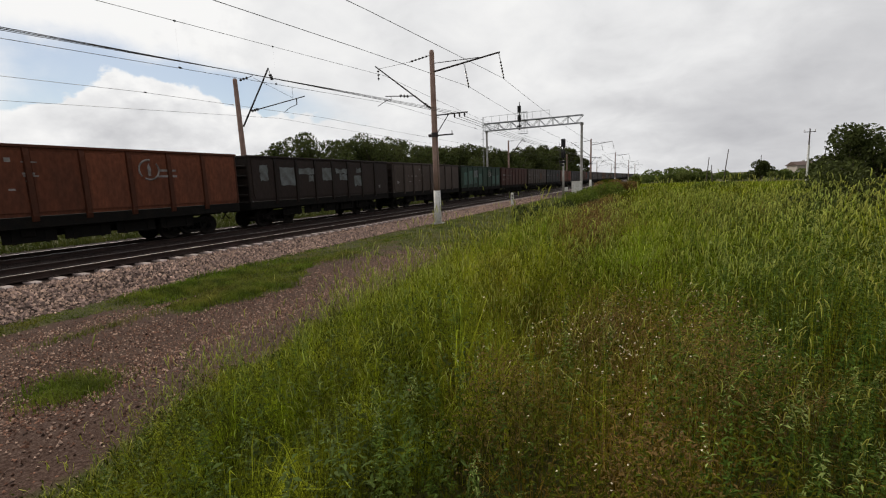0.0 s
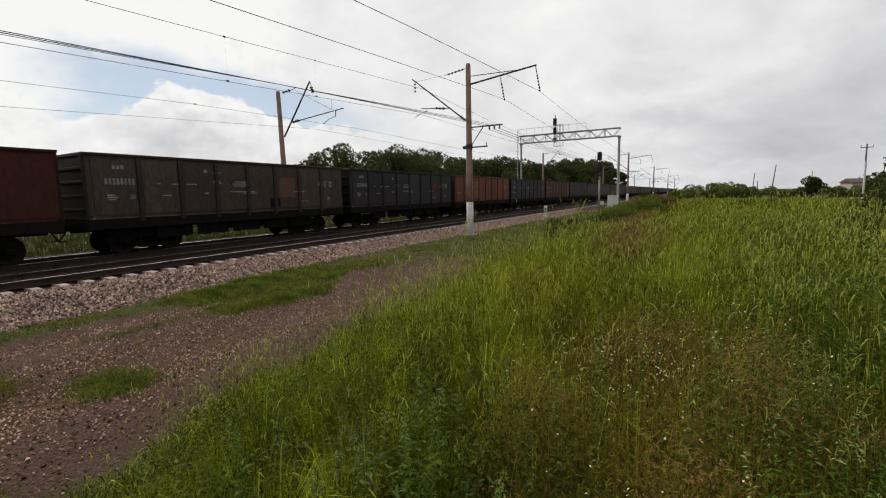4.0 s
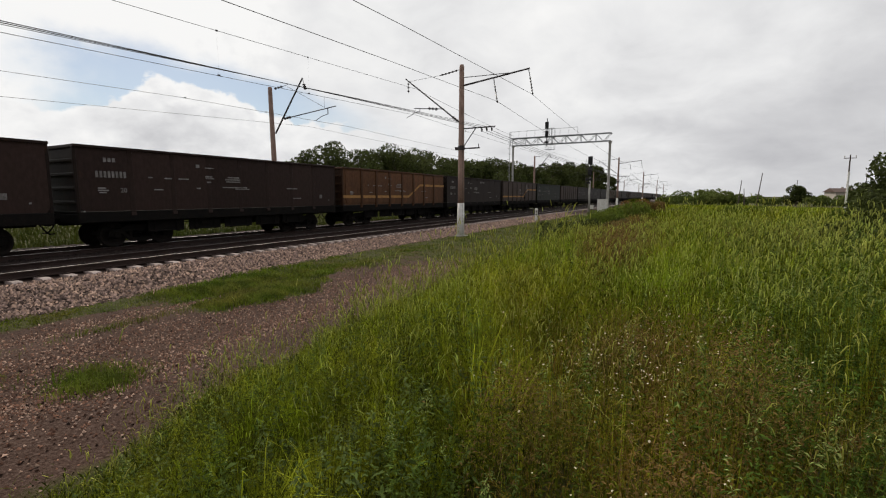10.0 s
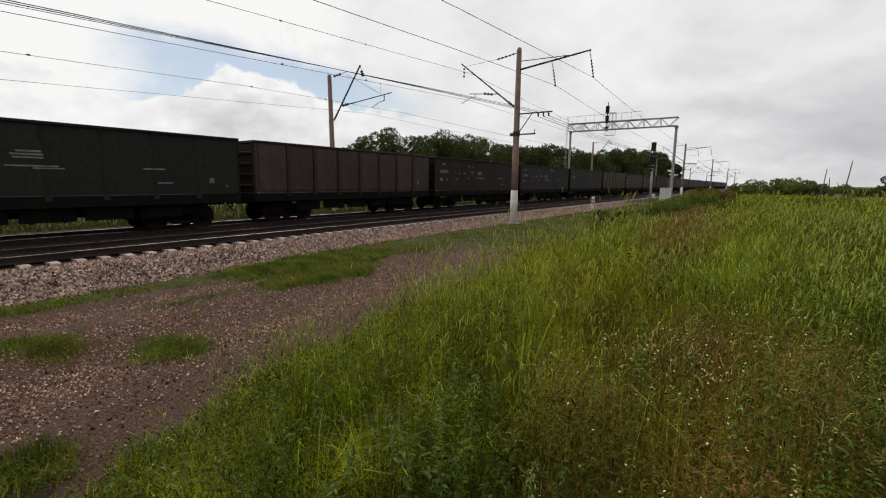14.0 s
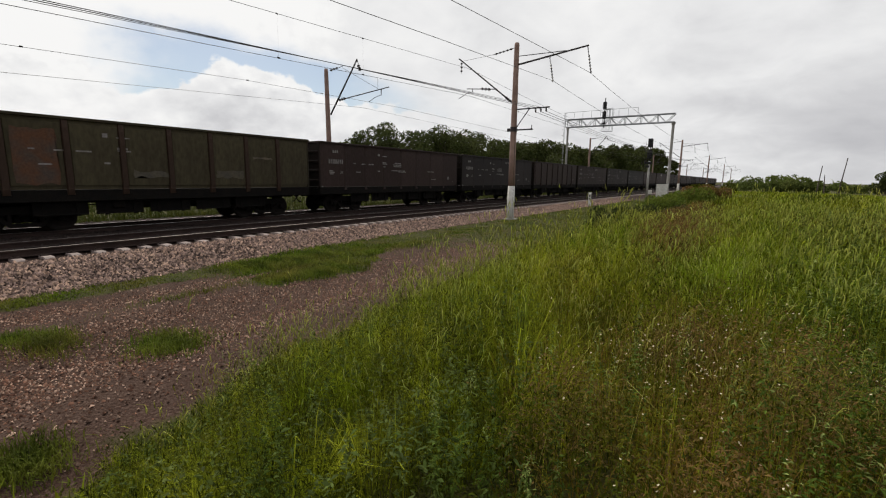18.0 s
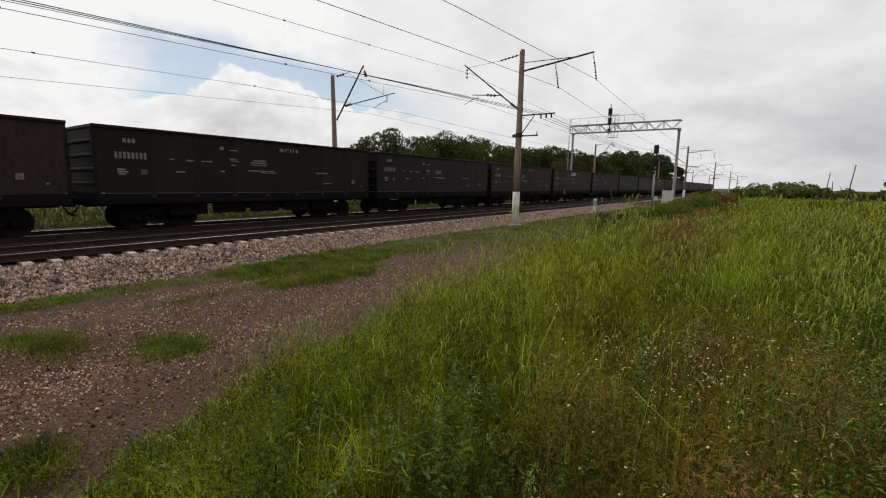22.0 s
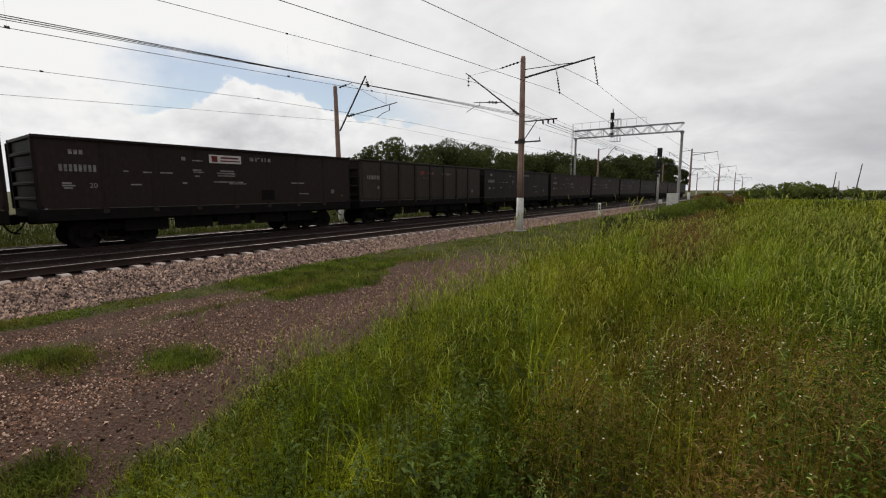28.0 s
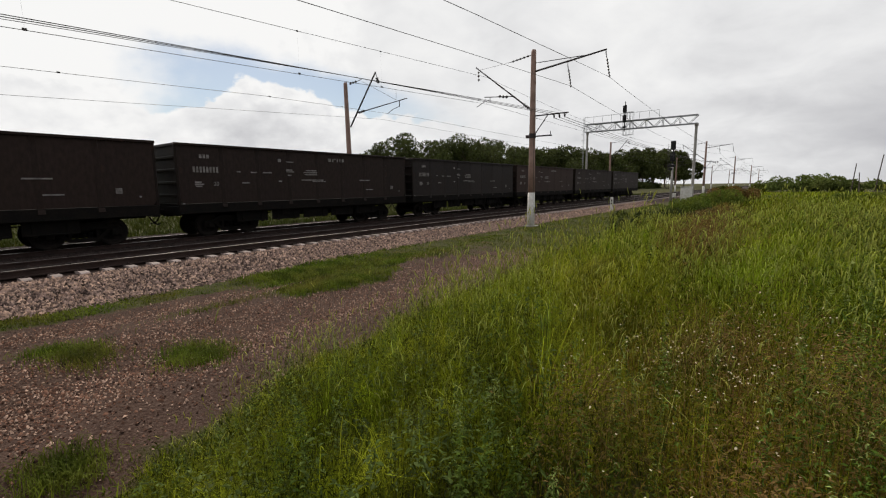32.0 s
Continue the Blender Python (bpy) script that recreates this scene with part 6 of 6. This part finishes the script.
def build_strips():
    """Short turf along the ballast foot, on the path and beyond the tracks."""
    n = 260000
    y = -0.5 + 60 * rng.random(n) ** 1.7
    x = rng.uniform(-12.9, -4.0, n)
    bare = path_stony(x, y)
    k = (bare + rng.normal(0, 0.16, n) < 0.42) & (x < bank_edge(y) + 0.6)
    x, y = x[k], y[k]
    lush = 0.55 + 0.75 * smooth(5.5, 7.0, y) * smooth(14, 10, y)
    blades("verge_grass", x, y, rng.uniform(0.04, 0.15, len(x)) * lush * (1 + 0.5 * wave(2 * x, 2 * y)), rng.uniform(0.010, 0.024, len(x)), M["short_grass"], "short green turf beside the track bed", 1.0, False)
    # tufts on the path
    for cx, cy, rx, ry, m in ((-6.95, 2.85, 0.55, 0.42, 2600), (-8.15, 1.75, 0.55, 0.35, 1800), (-8.75, 1.45, 0.35, 0.3, 600), (-9.2, 7.4, 0.6, 1.3, 5000), (-10.2, 12.5, 0.9, 1.8, 3000), (-4.85, 0.8, 0.35, 0.3, 1500), (-9.3, 4.4, 0.3, 1.3, 500), (-11.2, 8.0, 0.5, 2.0, 4000)):
        x, y = cx + rng.normal(0, rx * 0.55, m), cy + rng.normal(0, ry * 0.55, m)
        blades("grass_tuft", x, y, rng.uniform(0.04, 0.17, m), rng.uniform(0.005, 0.011, m), M["short_grass"], "low tuft of grass growing through the stones", 1.0)
    n = 34000
    y = -10 + 130 * rng.random(n) ** 1.3
    x = -25.2 - 22 * rng.random(n) ** 1.4
    blades("field_grass", x, y, rng.uniform(0.25, 0.6, n), rng.uniform(0.04, 0.09, n), M["shaded_rough_grass"], "rough grass beyond the far track", 0.8, False)


def leafy_crown(name, parent, blobs, count, leaf, mat, label=""):
    """A crown of many small leaf sprays thrown round uneven clumps, with gaps between."""
    vs = []
    w = np.array([b[3] ** 2 for b in blobs])
    pick = rng.choice(len(blobs), count, p=w / w.sum())
    c = np.array([b[:3] for b in blobs])[pick]
    rad = np.array([b[3] for b in blobs])[pick]
    d = rng.normal(size=(count, 3))
    d /= np.linalg.norm(d, axis=1)[:, None]
    d[:, 2] *= 0.8
    p = c + d * (rad * rng.uniform(0.55, 1.08, count) ** 0.6)[:, None]
    u = rng.normal(size=(count, 3))
    u /= np.linalg.norm(u, axis=1)[:, None]
    q = np.cross(u, rng.normal(size=(count, 3)))
    q /= np.linalg.norm(q, axis=1)[:, None]
    s = leaf * rng.uniform(0.5, 1.4, count)[:, None]
    v = np.stack([p - u * s, p + q * s * 0.55, p + u * s, p - q * s * 0.45], 1)
    f = np.arange(count * 4).reshape(count, 4)
    ob = new(name, soup(name, v.reshape(-1, 3), f, mat))
    ob.parent = parent
    return tagged(ob, label)


def tree(x, y, height, spread, leaves, leaf, label, mat="leaf", trunk=0.16, airy=0.0, category="tree", base=0.3, fat=1.0):
    z0 = float(land(x, y))
    t = thing("tree" if category == "tree" else "bush", label, category, (x, y, z0))
    blobs, bm = [], bmesh.new()
    r0 = trunk * height / 8
    tops = []
    if category == "tree":
        add_tube(bm, (0, 0, -0.2), (0.02 * height * rng.normal(), 0.02 * height * rng.normal(), height * 0.45), r0, r0 * 0.6, 7)
    for k in range(int(9 + 5 * (category == "tree"))):
        a, s = rng.random() * 2 * math.pi, math.sqrt(rng.random())
        zz = height * rng.uniform(base, 0.86 if category == "tree" else 0.66)
        wide = spread * (1.0 - 0.75 * max(0, (zz / height - 0.5) * 2) ** 1.5)
        p = (wide * s * math.cos(a), wide * s * math.sin(a), zz)
        rad = max(height * rng.uniform(0.10, 0.17), spread * rng.uniform(0.25, 0.38)) * (1 - 0.10 * airy) if category == "tree" else min(spread * rng.uniform(0.32, 0.5), height * 0.42)
        blobs.append((*p, rad * fat))
        add_tube(bm, (0, 0, height * rng.uniform(0.05, 0.42)), p, r0 * 0.35, r0 * 0.08, 5)
    part("trunk" if category == "tree" else "stems", bm, M["bark"], t)
    leafy_crown("crown", t, blobs, leaves, leaf, M[mat])
    return t


def build_trees():
    # belt beyond the line
    r = np.random.default_rng(11)
    rows = []
    for az, el in ((47.5, 3.6), (46, 4.6), (44, 5.9), (42, 6.5), (40.2, 6.0), (38.5, 5.4), (36.8, 5.0), (35, 6.0), (33.4, 5.9), (31.8, 5.5), (30.2, 5.7), (28.8, 4.5), (27.4, 4.2), (26, 4.3), (24.5, 4.5), (22.8, 4.6), (21.2, 4.3),
                   (19.8, 3.8), (18.4, 3.2), (17.2, 3.1), (15.8, 3.6), (14.6, 3.8), (13.4, 3.8), (12.2, 3.75), (11, 3.7), (10, 3.2), (9.1, 2.4)):
        X = -66.0 + r.uniform(-4, 4)
        y = -X / math.tan(radians(az))
        d = math.hypot(X, y)
        h = d * math.tan(radians(el + 0.55)) + EYE + 0.4
        rows.append((X, y, h))
    for k, (X, y, h) in enumerate(rows):
        airy = 1.0 if k < 6 else 0.0
        tree(X, y, h, h * 0.42 * (0.8 if airy else 1.15), 3400 if airy else 3800, (0.25 if airy else 0.30) * max(1, math.hypot(X, y) / 130), "dense dark-leaved tree in the belt beyond the line" if not airy else "airy leafy tree in the belt beyond the line", airy=airy)
        if k % 2 == 0 and not airy:
            tree(X - 9, y + 3, h * 0.95, h * 0.5, 2600, 0.42 * max(1, math.hypot(X, y) / 130), "dense dark-leaved tree in the belt beyond the line")
    for k in range(16):
        y = 45 + 16 * k
        tree(-58 + r.uniform(-3, 3), y, r.uniform(3.5, 6.0), r.uniform(3, 4.5), 1500, 0.35, "thick shrub at the foot of the tree belt", category="bush", base=0.1)


def polar(az, d):
    return -d * math.sin(radians(az)), d * math.cos(radians(az))


def build_right_field():
    # bushes and trees along the far edge of the meadow
    for az, d, el, sp, n in ((1.5, 150, 0.3, 3.5, 1200), (0.2, 150, 0.75, 4.0, 1500), (-1.2, 150, 1.0, 4.2, 1700), (-2.6, 150, 1.1, 4.0, 1700), (-3.9, 140, 0.65, 3.4, 1700), (-4.6, 140, 0.6, 2.6, 1200), (-7.2, 150, 0.3, 2.8, 1100), (-8.2, 155, 0.05, 2.2, 800),
                            (-11.4, 150, 0.1, 3.0, 900), (-12.3, 150, 0.25, 3.0, 900), (-14.6, 130, 0.9, 3.0, 1200)):
        x, y = polar(az, d)
        h = d * math.tan(radians(el)) + EYE - float(land(x, y))
        tree(x, y, h, sp, n, 0.30, "leafy bush at the far edge of the meadow", "far_leaf", category="bush", base=0.12)
    for az, d, el, sp, n in ((-9.9, 150, 1.35, 2.1, 3600), (-15.8, 95, 2.6, 3.2, 3000), (-16.9, 92, 3.6, 4.2, 4200), (-18.6, 92, 2.9, 4.5, 3600), (-20.6, 92, 3.1, 4.5, 3000), (-23, 92, 3.0, 4.5, 2600)):
        x, y = polar(az, d)
        h = d * math.tan(radians(el)) + EYE - float(land(x, y))
        tree(x, y, h, sp, n, 0.26, "dark round-crowned tree by the far houses", base=0.12, fat=1.5)
    # big shrub close by
    for az, d, h, sp in ((-19.8, 13.0, 1.95, 1.25), (-24.0, 12.5, 2.3, 1.5), (-17.4, 14.5, 1.35, 1.0), (-15.0, 15.5, 1.0, 0.9)):
        x, y = polar(az, d)
        tree(x, y, h, sp, 5200, 0.055, "dense dark green shrub in the meadow", category="bush", base=0.08)
    # bushes on the bank by the line
    for x, y, h, sp, m, label in ((-5.0, 20.6, 1.30, 1.25, "leaf", "low dark green bush on the edge of the bank"), (-3.7, 22.6, 1.05, 1.3, "leaf", "low dark green bush on the edge of the bank"), (-5.0, 27.0, 1.25, 1.3, "bush_leaf", "low green bush on the edge of the bank"), (-4.2, 29.5, 1.3, 1.5, "bush_leaf", "low green bush on the edge of the bank"), (-3.6, 34.0, 1.4, 1.6, "bush_leaf", "low green bush on the edge of the bank"), (-3.0, 38.0, 1.24, 1.6, "dry_leaf", "reddish brown bush on top of the bank"),
                                  (-6.4, 38.0, 1.4, 1.4, "bush_leaf", "green bush on top of the bank"), (-3.2, 44.0, 1.4, 1.6, "herb", "green bush on top of the bank"), (3.4, 36.0, 0.95, 2.2, "bush_leaf", "low spreading bush in the meadow"), (7.5, 30.0, 0.9, 2.0, "bush_leaf", "low spreading bush in the meadow")):
        tree(x, y, h, sp, 4600, 0.062, label, m, category="bush", base=0.1)
    # timber poles
    for az, d, top, lean, label, arm in ((-13.6, 80, 7.6, 0.0, "timber utility pole on a concrete stub", True), (-6.6, 110, 6.9, 0.42, "leaning bare timber pole", False), (-5.0, 120, 5.9, 0.25, "short timber pole in the bushes", False),
                                         (-5.6, 124, 4.2, -0.2, "short leaning timber stub", False), (-9.8, 165, 7.2, 0.1, "thin timber pole behind a tree", False), (-14.6, 120, 6.9, 0.45, "leaning timber pole by the house", False)):
        x, y = polar(az, d)
        t = thing("utility_pole", label, "utility pole", (x, y, float(land(x, y))), group="poles in the meadow")
        bm = bmesh.new()
        add_tube(bm, (0, 0, 1.8 if arm else -0.2), (lean * 1.6, 0, top), 0.11, 0.07, 8)
        part("pole", bm, M["old_wood"], t)
        if arm:
            bm = bmesh.new()
            add_box(bm, (0.0, -0.14, 2.6), (0.20, 0.16, 5.6), 0, 0.02)
            part("concrete_stub", bm, M["whitewash"], t, "pale concrete stub")
            bm = bmesh.new()
            add_box(bm, (0, 0, top - 0.45), (1.3, 0.08, 0.09))
            part("crossarm", bm, M["old_wood"], t)
            for s in (-0.58, 0.58):
                bm = bmesh.new()
                add_rings(bm, (s, 0, top - 0.40), (s, 0, top - 0.12), [(0, 0.03), (0.4, 0.03), (0.5, 0.07), (1, 0.05)], 8)
                part("insulator", bm, M["sign_white"], t)
    # houses
    M["plaster"] = material("pale_plaster", (0.42, 0.38, 0.34), 0.9, second=(0.3, 0.26, 0.23), scale=0.6, amount=0.7, fine=4, fine_amount=0.1)
    M["roof"] = material("rusty_sheet_roof", (0.11, 0.075, 0.065), 0.8, second=(0.10, 0.07, 0.06), scale=0.5, amount=0.7, fine=5, fine_amount=0.15)
    M["glass"] = material("dark_window_glass", (0.02, 0.022, 0.025), 0.15, second=(0.03, 0.03, 0.035), scale=1, amount=0.5, specular=0.5)
    for az, d, w, dp, hh, rz, col in ((-13.1, 200, 6, 5, 3.9, 24, "plaster"), (-14.4, 180, 5, 4, 2.2, -10, "plaster")):
        x, y = polar(az, d)
        t = thing("house", "small pale house with a rusty pitched roof", "house", (x, y, float(land(x, y))), rz)
        bm = bmesh.new()
        add_box(bm, (0, 0, hh / 2), (w, dp, hh))
        part("wall", bm, M[col], t)
        bm = bmesh.new()
        a = [bm.verts.new(p) for p in ((-w / 2 - 0.4, -dp / 2 - 0.4, hh), (w / 2 + 0.4, -dp / 2 - 0.4, hh), (w / 2 + 0.4, dp / 2 + 0.4, hh), (-w / 2 - 0.4, dp / 2 + 0.4, hh), (-w / 2 - 0.4, 0, hh + 1.3), (w / 2 + 0.4, 0, hh + 1.3))]
        for f in ((0, 1, 5, 4), (2, 3, 4, 5), (0, 4, 3), (1, 2, 5), (3, 2, 1, 0)):
            bm.faces.new([a[k] for k in f])
        roof = part("roof", bm, M["roof"], t)
        bm = bmesh.new()
        add_box(bm, (w * 0.2, 0.6, hh + 1.2), (0.5, 0.5, 1.0))
        part("chimney", bm, M["plaster"], roof)
        for s in (-0.28, 0.22):
            bm = bmesh.new()
            add_box(bm, (w * s, -dp / 2 - 0.03, hh * 0.58), (1.1, 0.08, 1.1))
            win = part("window", bm, M["sign_white"], t)
            bm = bmesh.new()
            add_box(bm, (w * s, -dp / 2 - 0.08, hh * 0.58), (0.9, 0.04, 0.9))
            part("pane", bm, M["glass"], win)


def build_flowers():
    n = 430
    a, r = np.radians(rng.normal(4, 8, n)), np.clip(rng.normal(2.75, 0.65, n), 1.5, 5.0)
    x, y = -r * np.sin(a), r * np.cos(a)
    z = land(x, y) + rng.uniform(0.52, 0.70, n) * np.maximum(sward(x, y), 0.72)
    ring = np.array([(math.cos(t), math.sin(t), 0.15 * (k % 2)) for k, t in enumerate(np.linspace(0, 2 * np.pi, 9)[:-1])])
    rad = rng.uniform(0.0030, 0.0048, n)
    tilt = rng.normal(0, 0.35, (n, 2))
    v = ring[None] * rad[:, None, None]
    v[..., 2] += v[..., 0] * tilt[:, :1] + v[..., 1] * tilt[:, 1:]
    v = np.concatenate([v, np.zeros((n, 1, 3))], 1) + np.stack([x, y, z], -1)[:, None]
    f = np.array([(k, (k + 1) % 8, 8) for k in range(8)])
    f = f[None] + (np.arange(n) * 9)[:, None, None]
    tagged(new("daisies", soup("daisies", v.reshape(-1, 3), f.reshape(-1, 3), M["petal"])), "small white daisies scattered through the grass", "flowers", kind="stuff")


build_meadow()
build_strips()
build_flowers()
build_trees()
build_right_field()


# ---- a bird that crosses the view ----
def build_bird():
    t = thing("bird", "small dark swallow in flight", "bird", (0, 0, 0))
    bm = bmesh.new()
    add_rings(bm, (0, -0.09, 0), (0, 0.09, 0), [(0, 0.006), (0.25, 0.018), (0.6, 0.024), (0.85, 0.016), (1, 0.003)], 8)
    part("body", bm, M["black"], t, smooth=True)
    for s in (-1, 1):
        bm = bmesh.new()
        add_prism(bm, [(0.05, 0), (0.02, 0.01), (-0.04, 0)], 0, s * 0.02)
        a = [bm.verts.new(p) for p in ((s * 0.015, 0.05, 0), (s * 0.09, 0.055, 0.03), (s * 0.19, -0.05, 0.02), (s * 0.08, -0.01, 0.02), (s * 0.015, -0.03, 0))]
        b = [bm.verts.new(v.co + Vector((0, 0, 0.004))) for v in a]
        bm.faces.new(a)
        bm.faces.new(b[::-1])
        for k in range(5):
            bm.faces.new((a[k], a[(k + 1) % 5], b[(k + 1) % 5], b[k]))
        part("wing", bm, M["black"], t)
    bm = bmesh.new()
    for s in (-1, 1):
        add_prism(bm, [(-0.08, 0.0), (-0.15, 0.002), (-0.09, 0.006)], s * 0.004, s * 0.02)
    part("tail", bm, M["black"], t)
    return t


bird = build_bird()


# ---- what moves ----
def turning_wheels():
    """Two turning wheelsets; all the others of the train share their keys."""
    run = np.interp(np.arange(961) / FPS, [s for s, _ in RUN], [d for _, d in RUN])
    leads = {}
    for w in WHEELSETS:
        side = 1 if w.matrix_basis.translation.y > 0 else -1
        if side not in leads:
            walk(w, [(k / FPS, pose(0, side * 0.925, 0.475) @ Matrix.Rotation(d / 0.475, 4, "X")) for k, d in enumerate(run)])
            leads[side] = w.animation_data
        else:
            keys = w.animation_data_create()
            w.rotation_mode = "QUATERNION"
            keys.action = leads[side].action
            keys.action_slot = leads[side].action_slot


def motions():
    turning_wheels()
    for k, w in enumerate(WAGONS):
        walk(w, [(s, pose(FAR_X, wagon_place(k) - run, FAR_RAIL)) for s, run in RUN])
    # the bird comes over from behind, swoops over the line and is gone
    way = [(0.0, 40.0, -60, 18), (2.9, 1.45, 2.69, 3.45), (3.0, 0.74, 3.95, 3.77), (3.1, -1.09, 5.24, 4.16), (3.2, -4.16, 5.9, 4.52), (3.3, -6.77, 6.27, 4.77), (3.4, -9.5, 7.02, 4.59), (3.5, -11.94, 7.98, 4.48), (3.6, -15.2, 9.43, 4.56), (3.7, -19.33, 10.21, 4.96), (3.8, -24.48, 11.0, 5.47), (3.9, -31.57, 12.24, 5.62), (4.0, -40.64, 13.68, 5.72), (4.4, -74.21, 10.44, 5.45), (8.0, -700, 200, 60), (32.0, -3000, 900, 300)]
    walk(bird, [(s, pose(x, y, z, 6, 52 if k % 2 else 18, 58)) for k, (s, x, y, z) in enumerate(way)])


motions()
